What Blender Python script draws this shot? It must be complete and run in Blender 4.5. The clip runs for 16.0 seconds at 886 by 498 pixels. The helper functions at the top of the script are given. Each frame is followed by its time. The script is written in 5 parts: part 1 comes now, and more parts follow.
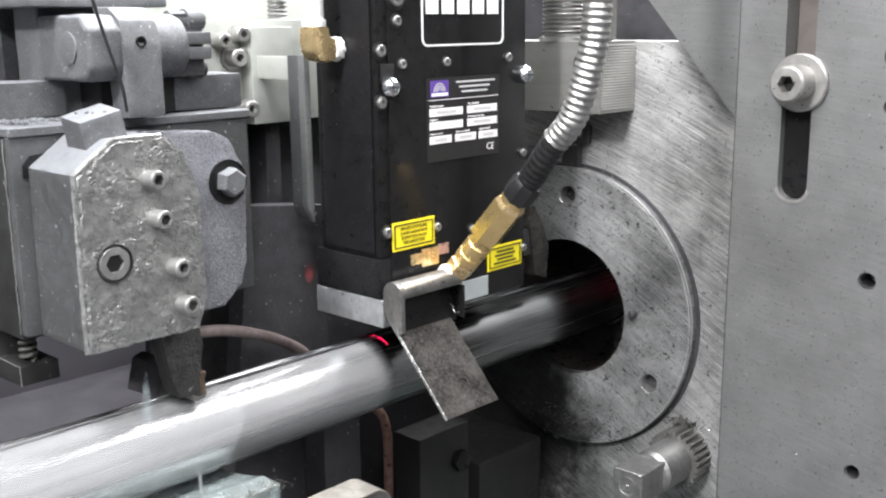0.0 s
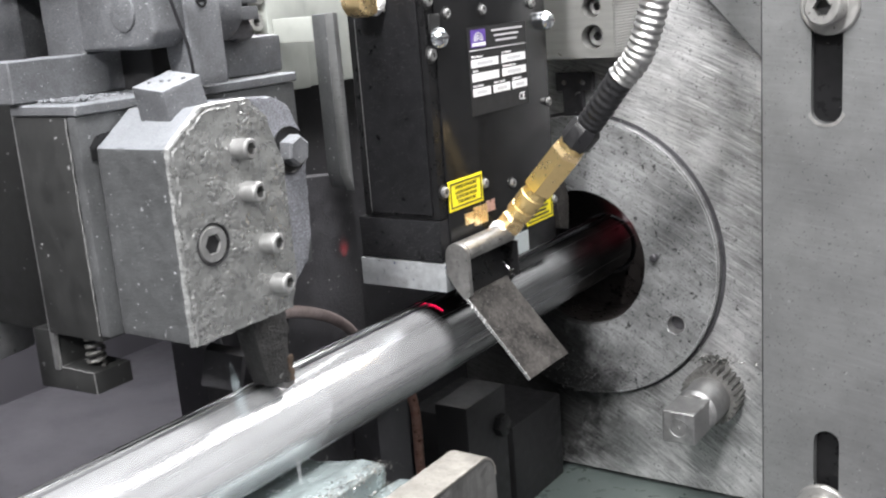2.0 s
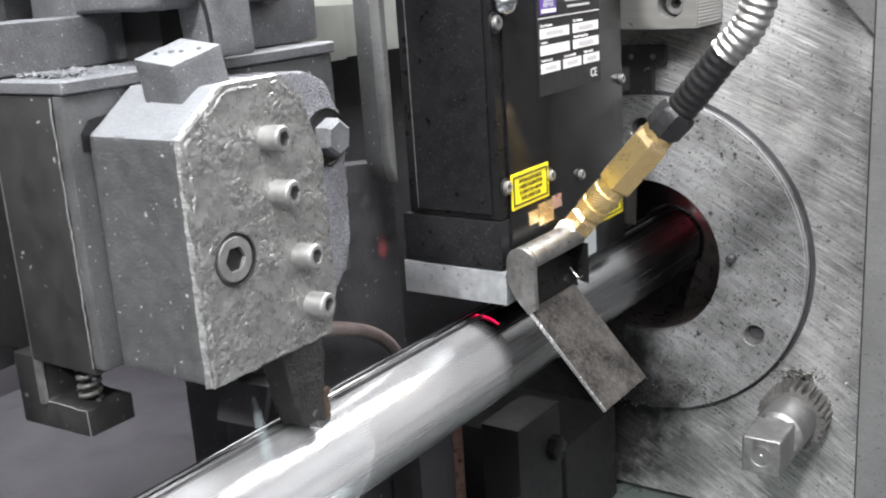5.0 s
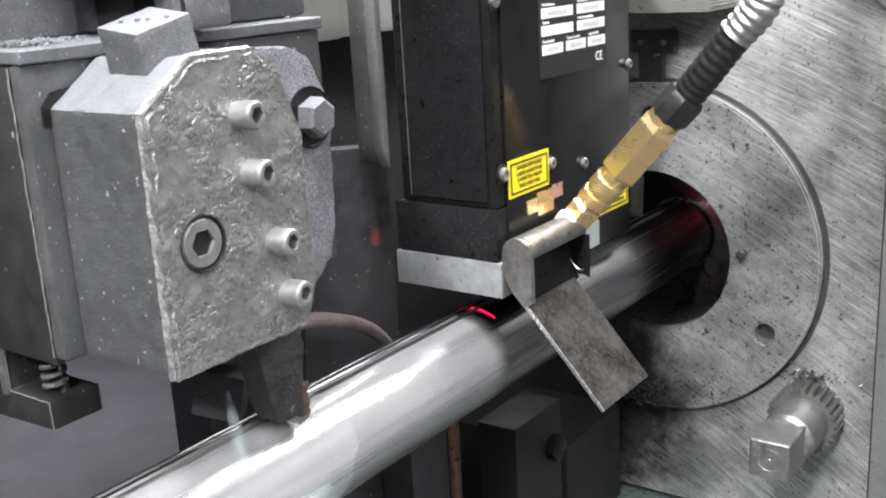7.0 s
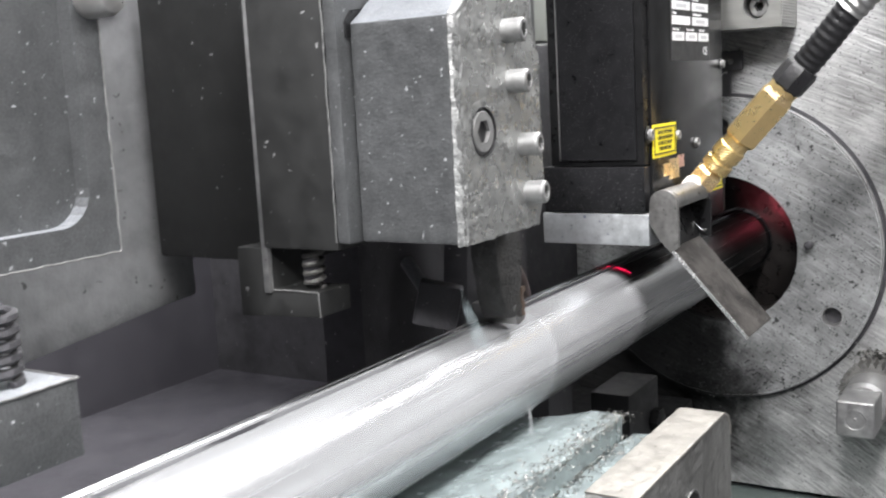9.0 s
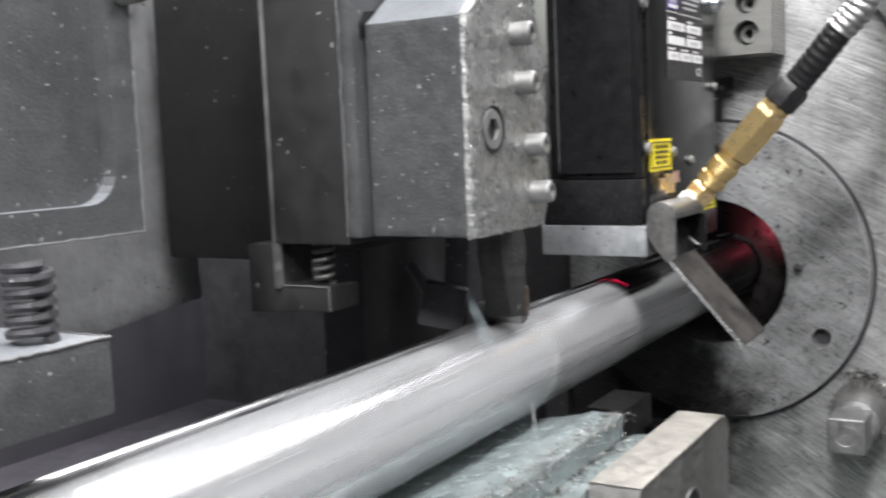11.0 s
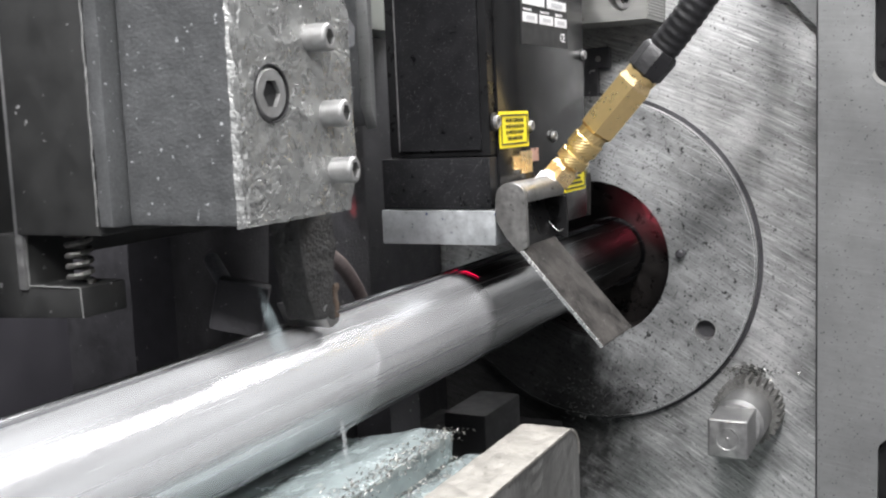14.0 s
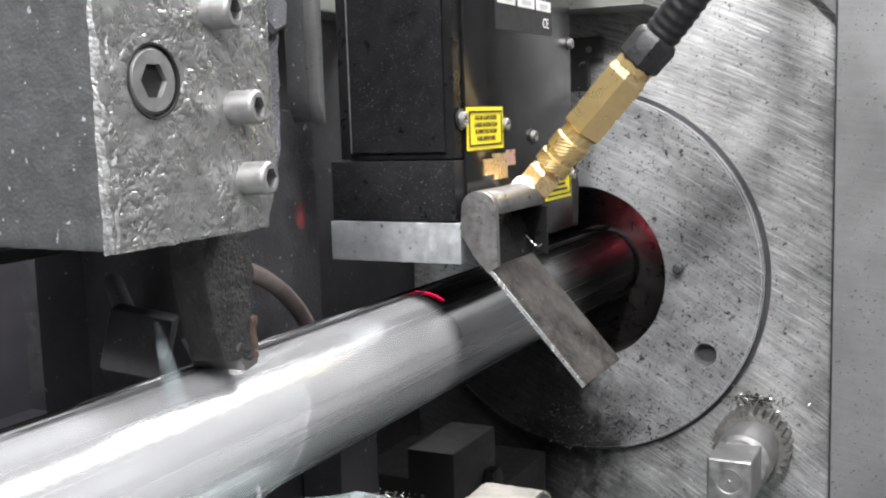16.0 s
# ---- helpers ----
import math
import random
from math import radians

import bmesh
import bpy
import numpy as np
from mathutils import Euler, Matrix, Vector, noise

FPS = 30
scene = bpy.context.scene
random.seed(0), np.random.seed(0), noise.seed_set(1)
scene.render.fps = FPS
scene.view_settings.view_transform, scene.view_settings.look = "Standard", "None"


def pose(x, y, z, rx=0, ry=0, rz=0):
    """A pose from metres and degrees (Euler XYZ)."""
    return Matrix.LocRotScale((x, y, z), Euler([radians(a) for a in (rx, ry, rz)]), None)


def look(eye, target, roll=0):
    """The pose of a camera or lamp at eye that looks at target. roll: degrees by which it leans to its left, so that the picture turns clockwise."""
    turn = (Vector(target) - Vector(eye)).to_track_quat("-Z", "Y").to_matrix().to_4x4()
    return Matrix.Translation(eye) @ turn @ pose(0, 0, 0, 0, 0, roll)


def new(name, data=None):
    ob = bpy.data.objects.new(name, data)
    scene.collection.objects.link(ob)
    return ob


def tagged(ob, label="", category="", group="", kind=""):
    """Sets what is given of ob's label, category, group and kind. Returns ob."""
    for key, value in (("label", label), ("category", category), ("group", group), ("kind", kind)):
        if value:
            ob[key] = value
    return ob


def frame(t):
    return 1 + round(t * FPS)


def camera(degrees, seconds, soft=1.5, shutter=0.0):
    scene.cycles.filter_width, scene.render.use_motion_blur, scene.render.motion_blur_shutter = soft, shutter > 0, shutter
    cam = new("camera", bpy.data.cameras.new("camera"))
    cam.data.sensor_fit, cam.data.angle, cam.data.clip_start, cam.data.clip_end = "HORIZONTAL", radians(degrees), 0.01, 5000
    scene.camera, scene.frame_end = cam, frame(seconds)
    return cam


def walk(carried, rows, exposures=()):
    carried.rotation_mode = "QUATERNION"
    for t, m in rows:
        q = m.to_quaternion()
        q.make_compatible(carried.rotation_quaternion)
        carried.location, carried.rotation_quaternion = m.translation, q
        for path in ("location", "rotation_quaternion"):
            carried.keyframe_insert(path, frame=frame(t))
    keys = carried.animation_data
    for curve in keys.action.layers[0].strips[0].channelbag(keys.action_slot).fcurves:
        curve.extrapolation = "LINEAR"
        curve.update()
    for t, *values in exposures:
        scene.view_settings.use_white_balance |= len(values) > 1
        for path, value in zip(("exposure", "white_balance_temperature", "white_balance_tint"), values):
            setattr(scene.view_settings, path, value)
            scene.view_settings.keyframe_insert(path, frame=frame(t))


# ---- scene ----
cam = camera(46.3, 16.0, soft=2.1, shutter=0.5)
EXPOSURES = [(0, 0.14), (4.0, 0.17), (8.5, 0.18), (10.8, -0.24), (11.15, -0.20), (11.5, 0.04), (12.0, 0.04), (14.0, 0.05), (16.0, 0.15)]
PATH = [
    (0, (0.007, 0.014, 1.302), (-1.337, 1.432, 0.874), -0.6),
    (0.5, (-0.012, 0.003, 1.303), (-1.336, 1.439, 0.873), -0.9),
    (1, (-0.047, -0.01, 1.299), (-1.283, 1.487, 0.82), -0.6),
    (1.5, (-0.086, -0.031, 1.295), (-1.241, 1.536, 0.836), -2.2),
    (2, (-0.11, -0.049, 1.287), (-1.223, 1.543, 0.814), -4.5),
    (2.5, (-0.135, -0.07, 1.293), (-1.187, 1.559, 0.803), -5.9),
    (3, (-0.154, -0.077, 1.296), (-1.171, 1.576, 0.814), -5.8),
    (3.5, (-0.158, -0.075, 1.293), (-1.191, 1.563, 0.793), -5.5),
    (4, (-0.171, -0.039, 1.286), (-1.244, 1.569, 0.772), -4.8),
    (4.2, (-0.178, -0.024, 1.286), (-1.268, 1.572, 0.77), -4.4),
    (6.5, (-0.191, 0.045, 1.274), (-1.337, 1.593, 0.735), -3.8),
    (7, (-0.192, 0.044, 1.273), (-1.339, 1.592, 0.737), -3.3),
    (7.5, (-0.198, 0.033, 1.262), (-1.334, 1.596, 0.746), -2.8),
    (8, (-0.22, -0.007, 1.237), (-1.299, 1.631, 0.85), -2.1),
    (8.5, (-0.245, -0.068, 1.219), (-1.274, 1.615, 0.891), -2.6),
    (8.7, (-0.25, -0.084, 1.212), (-1.285, 1.598, 0.896), -2.9),
    (10.8, (-0.257, -0.113, 1.185), (-1.33, 1.561, 0.963), -2.7),
    (11, (-0.256, -0.113, 1.183), (-1.275, 1.596, 0.974), -2.4),
    (11.5, (-0.255, -0.11, 1.179), (-1.201, 1.639, 0.961), -2.5),
    (12, (-0.256, -0.104, 1.18), (-1.199, 1.646, 0.962), -2.7),
    (12.5, (-0.252, -0.087, 1.179), (-1.176, 1.672, 0.956), -2.8),
    (13, (-0.252, -0.069, 1.177), (-1.174, 1.689, 0.939), -2.6),
    (13.5, (-0.248, -0.044, 1.18), (-1.147, 1.725, 0.928), -2.5),
    (14, (-0.248, -0.022, 1.175), (-1.145, 1.749, 0.93), -2.4),
    (14.5, (-0.253, 0.002, 1.176), (-1.16, 1.767, 0.924), -2.2),
    (15, (-0.263, 0.027, 1.172), (-1.156, 1.8, 0.925), -1.9),
    (15.5, (-0.265, 0.046, 1.175), (-1.149, 1.823, 0.927), -1.8),
    (16, (-0.266, 0.055, 1.175), (-1.162, 1.825, 0.921), -1.8),
]
walk(cam, [(t, look(eye, target, roll)) for t, eye, target, roll in PATH], EXPOSURES)

# ---- world, lamps of the workshop and an added fill ----
world = bpy.data.worlds.new("workshop")
world.use_nodes = True
world.node_tree.nodes["Background"].inputs[0].default_value = (0.80, 0.90, 1.0, 1)
world.node_tree.nodes["Background"].inputs[1].default_value = 0.11
scene.world = world


def ceiling_lamp(name, m, sx, sy, power, colour=(1, 0.98, 0.95)):
    d = bpy.data.lights.new(name, "AREA")
    d.shape, d.size, d.size_y, d.energy, d.color = "RECTANGLE", sx, sy, power, colour
    ob = new(name, d)
    ob.matrix_world = m
    return ob


# unseen fill panel that replaces sky light inside the closed hall
ceiling_lamp("fill_lamp", look((0.0, 0.0, 3.75), (0.0, 0.0, 0.0)), 4.0, 4.0, 22, (0.92, 0.96, 1.0))
ceiling_lamp("ceiling_lamp", look((-0.20, -0.12, 2.4), (-0.45, 0.35, 1.1)), 0.55, 0.4, 30, (1.0, 0.985, 1.0))
ceiling_lamp("ceiling_lamp", look((0.60, -0.10, 2.0), (-0.45, 0.45, 1.1)), 1.0, 0.5, 12, (1.0, 0.985, 1.0))
ceiling_lamp("ceiling_lamp", look((-0.55, 1.25, 2.3), (-0.50, 0.15, 1.07)), 1.5, 0.7, 74, (1.0, 0.985, 1.0))
ceiling_lamp("ceiling_lamp", look((-0.13, -1.02, 2.18), (-0.40, 0.6, 1.1)), 0.15, 0.15, 31, (1.0, 0.985, 1.0))


# ---- materials ----
def mat(name, base, rough=0.5, metal=0.0, var=0.25, scale=60.0, bump=0.0, bscale=400.0, stretch=(1, 1, 1),
        spots=0.0, spot_col=(0.02, 0.02, 0.02), spot_scale=250.0, rvar=0.15, second=None, coat=0.0, bdetail=4, top_tone=None, grain=0.0, gscale=1300.0):
    """Procedural surface: two scales of colour variation, optional specks, roughness variation and relief."""
    m = bpy.data.materials.new(name)
    m.use_nodes = True
    nt = m.node_tree
    b = nt.nodes["Principled BSDF"]
    N, L = nt.nodes.new, nt.links.new
    tc = N("ShaderNodeTexCoord")
    mp = N("ShaderNodeMapping")
    mp.inputs["Scale"].default_value = stretch
    geo = N("ShaderNodeNewGeometry")
    L(geo.outputs["Position"], mp.inputs["Vector"])

    def noi(sc, detail=4, r=0.6):
        n = N("ShaderNodeTexNoise")
        n.inputs["Scale"].default_value, n.inputs["Detail"].default_value, n.inputs["Roughness"].default_value = sc, detail, r
        L(mp.outputs["Vector"], n.inputs["Vector"])
        return n
    n1, n2 = noi(scale * 0.25, 3), noi(scale * 2.2, 5)
    mix = N("ShaderNodeMath")
    mix.operation = "ADD"
    L(n1.outputs["Fac"], mix.inputs[0])
    L(n2.outputs["Fac"], mix.inputs[1])
    ramp = N("ShaderNodeValToRGB")
    lo = tuple(c * (1 - var) for c in base)
    hi = tuple(min(1, c * (1 + var)) for c in (second or base))
    ramp.color_ramp.elements[0].position, ramp.color_ramp.elements[1].position = 0.36, 0.64
    ramp.color_ramp.elements[0].color, ramp.color_ramp.elements[1].color = (*lo, 1), (*hi, 1)
    half = N("ShaderNodeMath")
    half.operation = "MULTIPLY"
    half.inputs[1].default_value = 0.5
    L(mix.outputs[0], half.inputs[0])
    L(half.outputs[0], ramp.inputs["Fac"])
    col = ramp.outputs["Color"]
    if spots:
        n3 = N("ShaderNodeTexNoise")
        n3.inputs["Scale"].default_value, n3.inputs["Detail"].default_value = spot_scale, 2
        L(geo.outputs["Position"], n3.inputs["Vector"])
        r3 = N("ShaderNodeValToRGB")
        r3.color_ramp.elements[0].position, r3.color_ramp.elements[1].position = 0.72 - spots * 0.2, 0.76 - spots * 0.2
        L(n3.outputs["Fac"], r3.inputs["Fac"])
        mc = N("ShaderNodeMix")
        mc.data_type = "RGBA"
        mc.inputs["B"].default_value = (*spot_col, 1)
        for s_ in mc.inputs:
            if s_.name == "B" and s_.type == "RGBA":
                s_.default_value = (*spot_col, 1)
        fa = [s_ for s_ in mc.inputs if s_.name == "Factor" and s_.type == "VALUE"][0]
        aa = [s_ for s_ in mc.inputs if s_.name == "A" and s_.type == "RGBA"][0]
        L(r3.outputs["Color"], fa)
        L(col, aa)
        col = [s_ for s_ in mc.outputs if s_.type == "RGBA"][0]
    # Faces that look up mix paler: settled dust plus overhead light put into the colour
    if top_tone:
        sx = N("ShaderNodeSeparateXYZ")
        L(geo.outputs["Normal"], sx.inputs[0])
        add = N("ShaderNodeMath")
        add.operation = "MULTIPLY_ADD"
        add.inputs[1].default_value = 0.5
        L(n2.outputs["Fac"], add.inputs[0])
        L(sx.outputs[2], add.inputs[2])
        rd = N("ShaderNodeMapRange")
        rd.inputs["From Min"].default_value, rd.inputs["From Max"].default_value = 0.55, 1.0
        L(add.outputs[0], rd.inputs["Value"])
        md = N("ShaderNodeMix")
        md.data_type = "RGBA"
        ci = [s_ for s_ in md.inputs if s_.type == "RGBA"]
        ci[1].default_value = (*top_tone, 1)
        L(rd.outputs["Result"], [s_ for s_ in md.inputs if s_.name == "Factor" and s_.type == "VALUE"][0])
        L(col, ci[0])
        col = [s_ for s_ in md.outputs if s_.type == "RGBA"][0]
    if grain:
        ng = N("ShaderNodeTexNoise")
        ng.inputs["Scale"].default_value, ng.inputs["Detail"].default_value, ng.inputs["Roughness"].default_value = gscale, 3, 0.7
        L(geo.outputs["Position"], ng.inputs["Vector"])
        gr = N("ShaderNodeMapRange")
        gr.inputs["From Min"].default_value, gr.inputs["From Max"].default_value = 0.32, 0.68
        gr.inputs["To Min"].default_value, gr.inputs["To Max"].default_value = 1 - grain, 1 + grain
        L(ng.outputs["Fac"], gr.inputs["Value"])
        mg = N("ShaderNodeVectorMath")
        mg.operation = "SCALE"
        L(col, mg.inputs[0])
        L(gr.outputs["Result"], mg.inputs["Scale"])
        col = mg.outputs[0]
    L(col, b.inputs["Base Color"])
    b.inputs["Metallic"].default_value = metal
    rr = N("ShaderNodeMapRange")
    rr.inputs["To Min"].default_value, rr.inputs["To Max"].default_value = max(0.02, rough - rvar), min(1, rough + rvar)
    rr.inputs["From Min"].default_value, rr.inputs["From Max"].default_value = 0.3, 0.7
    L(n2.outputs["Fac"], rr.inputs["Value"])
    L(rr.outputs["Result"], b.inputs["Roughness"])
    b.inputs["Coat Weight"].default_value = coat
    if bump:
        nb = noi(bscale, bdetail)
        bp = N("ShaderNodeBump")
        bp.inputs["Strength"].default_value, bp.inputs["Distance"].default_value = 1.0, bump
        L(nb.outputs["Fac"], bp.inputs["Height"])
        L(bp.outputs["Normal"], b.inputs["Normal"])
    return m


def plain(name, c, rough=0.5, metal=0.0):
    return mat(name, c, rough, metal, var=0.08, scale=80, rvar=0.06)


def glow(name, c, strength):
    m = bpy.data.materials.new(name)
    m.use_nodes = True
    b = m.node_tree.nodes["Principled BSDF"]
    b.inputs["Base Color"].default_value = (*c, 1)
    b.inputs["Emission Color"].default_value = (*c, 1)
    b.inputs["Emission Strength"].default_value = strength
    return m


def milled(name, base, centre, var=0.3, spots=0.25, rough=0.42, metal=0.75, oil_shade=(-0.548, 0.962, 0.098), grime=0.55, relief=0.0003):
    """Fly-cut steel plate: fine arcs round a far centre in the plane of x and z, with dark pits and one patch of oil
    and painted shade.
    """
    m = bpy.data.materials.new(name)
    m.use_nodes = True
    nt = m.node_tree
    b = nt.nodes["Principled BSDF"]
    N, L = nt.nodes.new, nt.links.new
    geo = N("ShaderNodeNewGeometry")
    sub = N("ShaderNodeVectorMath")
    sub.operation = "SUBTRACT"
    sub.inputs[1].default_value = (centre[0], 0, centre[1])
    L(geo.outputs["Position"], sub.inputs[0])
    sep = N("ShaderNodeSeparateXYZ")
    L(sub.outputs[0], sep.inputs[0])

    def math_(op, a, c):
        n = N("ShaderNodeMath")
        n.operation = op
        for k, v in enumerate((a, c)):
            if isinstance(v, (int, float)):
                n.inputs[k].default_value = v
            else:
                L(v, n.inputs[k])
        return n.outputs[0]
    rad = math_("SQRT", math_("ADD", math_("MULTIPLY", sep.outputs[0], sep.outputs[0]), math_("MULTIPLY", sep.outputs[2], sep.outputs[2])), 0)
    ang = math_("ARCTAN2", sep.outputs[2], sep.outputs[0])
    cmb = N("ShaderNodeCombineXYZ")
    L(math_("MULTIPLY", rad, 520.0), cmb.inputs[0])
    L(math_("MULTIPLY", ang, 34.0), cmb.inputs[1])
    L(math_("MULTIPLY", sep.outputs[1], 30.0), cmb.inputs[2])
    st = N("ShaderNodeTexNoise")
    st.inputs["Scale"].default_value, st.inputs["Detail"].default_value, st.inputs["Roughness"].default_value = 1.0, 4, 0.7
    L(cmb.outputs[0], st.inputs["Vector"])
    big = N("ShaderNodeTexNoise")
    big.inputs["Scale"].default_value, big.inputs["Detail"].default_value = 17, 8
    L(geo.outputs["Position"], big.inputs["Vector"])
    pit = N("ShaderNodeTexNoise")
    pit.inputs["Scale"].default_value, pit.inputs["Detail"].default_value = 720, 1.5
    L(geo.outputs["Position"], pit.inputs["Vector"])
    # single deep scratches along the cutter's arcs
    cm2 = N("ShaderNodeCombineXYZ")
    L(math_("MULTIPLY", rad, 950.0), cm2.inputs[0])
    L(math_("MULTIPLY", ang, 22.0), cm2.inputs[1])
    scr = N("ShaderNodeTexNoise")
    scr.inputs["Scale"].default_value, scr.inputs["Detail"].default_value = 1.0, 1.0
    L(cm2.outputs[0], scr.inputs["Vector"])
    scm = N("ShaderNodeMapRange")
    scm.inputs["From Min"].default_value, scm.inputs["From Max"].default_value = 0.63, 0.72
    scm.inputs["To Max"].default_value = 0.30
    L(scr.outputs["Fac"], scm.inputs["Value"])
    f = math_("ADD", math_("ADD", math_("MULTIPLY", st.outputs["Fac"], 0.5), math_("MULTIPLY", big.outputs["Fac"], 0.5)), scm.outputs["Result"])
    ramp = N("ShaderNodeValToRGB")
    e = ramp.color_ramp.elements
    e[0].position, e[1].position = 0.36, 0.66
    e[0].color = (*[c * (1 - var) for c in base], 1)
    e[1].color = (*[min(1, c * (1 + var)) for c in base], 1)
    L(f, ramp.inputs["Fac"])
    pr = N("ShaderNodeValToRGB")
    pr.color_ramp.elements[0].position, pr.color_ramp.elements[1].position = 0.715 - spots * 0.2, 0.76 - spots * 0.2
    pr.color_ramp.elements[0].color, pr.color_ramp.elements[1].color = (1, 1, 1, 1), (0.12, 0.12, 0.12, 1)
    # coarse ragged pits among the fine ones
    pit2 = N("ShaderNodeTexNoise")
    pit2.inputs["Scale"].default_value, pit2.inputs["Detail"].default_value, pit2.inputs["Roughness"].default_value = 190, 5, 0.75
    L(geo.outputs["Position"], pit2.inputs["Vector"])
    L(math_("MAXIMUM", pit.outputs["Fac"], math_("ADD", pit2.outputs["Fac"], 0.05)), pr.inputs["Fac"])
    mul = N("ShaderNodeMix")
    mul.data_type, mul.blend_type = "RGBA", "MULTIPLY"
    ins = [s_ for s_ in mul.inputs if s_.type == "RGBA"]
    [s_ for s_ in mul.inputs if s_.name == "Factor" and s_.type == "VALUE"][0].default_value = 1.0
    L(ramp.outputs["Color"], ins[0])
    L(pr.outputs["Color"], ins[1])
    # broad grime
    gri = N("ShaderNodeTexNoise")
    gri.inputs["Scale"].default_value, gri.inputs["Detail"].default_value, gri.inputs["Roughness"].default_value = 11, 9, 0.72
    L(geo.outputs["Position"], gri.inputs["Vector"])
    grr = N("ShaderNodeMapRange")
    grr.inputs["From Min"].default_value, grr.inputs["From Max"].default_value = 0.36, 0.58
    grr.inputs["To Min"].default_value, grr.inputs["To Max"].default_value = grime, 1.10
    L(gri.outputs["Fac"], grr.inputs["Value"])
    grm = N("ShaderNodeVectorMath")
    grm.operation = "SCALE"
    L([s_ for s_ in mul.outputs if s_.type == "RGBA"][0], grm.inputs[0])
    L(grr.outputs["Result"], grm.inputs["Scale"])
    # splashed oil and painted shade in one dark patch with a ragged outline
    far = N("ShaderNodeVectorMath")
    far.operation = "DISTANCE"
    flat = N("ShaderNodeVectorMath")
    flat.operation = "MULTIPLY"
    flat.inputs[1].default_value = (1, 0, 1)
    L(geo.outputs["Position"], flat.inputs[0])
    L(flat.outputs[0], far.inputs[0])
    far.inputs[1].default_value = (oil_shade[0], 0, oil_shade[1])
    spl = N("ShaderNodeTexNoise")
    spl.inputs["Scale"].default_value, spl.inputs["Detail"].default_value, spl.inputs["Roughness"].default_value = 45, 8, 0.7
    L(geo.outputs["Position"], spl.inputs["Vector"])
    edge = math_("ADD", far.outputs["Value"], math_("MULTIPLY", spl.outputs["Fac"], 0.10))
    ro = N("ShaderNodeMapRange")
    ro.inputs["From Min"].default_value, ro.inputs["From Max"].default_value = oil_shade[2] + 0.035, oil_shade[2] + 0.065
    ro.inputs["To Min"].default_value, ro.inputs["To Max"].default_value = 0.16, 1.0
    L(edge, ro.inputs["Value"])
    mo = N("ShaderNodeMix")
    mo.data_type, mo.blend_type = "RGBA", "MULTIPLY"
    [s_ for s_ in mo.inputs if s_.name == "Factor" and s_.type == "VALUE"][0].default_value = 1.0
    io = [s_ for s_ in mo.inputs if s_.type == "RGBA"]
    L(grm.outputs[0], io[0])
    L(ro.outputs["Result"], io[1])
    L([s_ for s_ in mo.outputs if s_.type == "RGBA"][0], b.inputs["Base Color"])
    b.inputs["Metallic"].default_value = metal
    rr = N("ShaderNodeMapRange")
    rr.inputs["To Min"].default_value, rr.inputs["To Max"].default_value = rough - 0.12, rough + 0.18
    L(big.outputs["Fac"], rr.inputs["Value"])
    L(rr.outputs["Result"], b.inputs["Roughness"])
    bp = N("ShaderNodeBump")
    bp.inputs["Strength"].default_value, bp.inputs["Distance"].default_value = 0.6, relief
    L(st.outputs["Fac"], bp.inputs["Height"])
    L(bp.outputs["Normal"], b.inputs["Normal"])
    return m


M_PLATE = milled("milled_steel", (0.43, 0.434, 0.43), (-0.74, 0.40), var=0.5, metal=0.55, rough=0.42, oil_shade=(-0.555, 0.955, 0.085))
M_FLANGE = milled("flange_steel", (0.29, 0.296, 0.296), (-0.78, 0.48), spots=0.33, var=0.42, metal=0.5, rough=0.46, oil_shade=(-0.550, 0.960, 0.088))
M_SLAB = milled("ground_steel", (0.205, 0.209, 0.208), (-0.45, 0.0), var=0.09, spots=0.06, rough=0.40, metal=0.45, oil_shade=(3.0, 3.0, 0.0), grime=0.84, relief=0.00008)
M_SLOT = mat("brown_oily_gap", (0.13, 0.115, 0.105), 0.5, 0.2, var=0.15, scale=60)
M_BLOCK = mat("machined_block", (0.29, 0.29, 0.275), 0.45, 0.6, spots=0.09, spot_col=(0.11, 0.1, 0.09), spot_scale=220, var=0.13, scale=60, stretch=(0.6, 0.6, 9), bump=0.00008, bscale=160, bdetail=2)
M_CAST = mat("dusty_cast_iron", (0.128, 0.132, 0.139), 0.62, 0.3, top_tone=(0.23, 0.241, 0.256), var=0.28, scale=80, bump=0.0004, bscale=1500, bdetail=2, spots=0.13, spot_col=(0.50, 0.52, 0.53), spot_scale=900, grain=0.24, gscale=1100)
M_ROUGH = mat("rough_cast_iron", (0.19, 0.195, 0.215), 0.8, 0.2, var=0.30, scale=150, bump=0.0013, bscale=1100, bdetail=2, grain=0.55, gscale=900, spots=0.14, spot_col=(0.48, 0.49, 0.52), spot_scale=800)


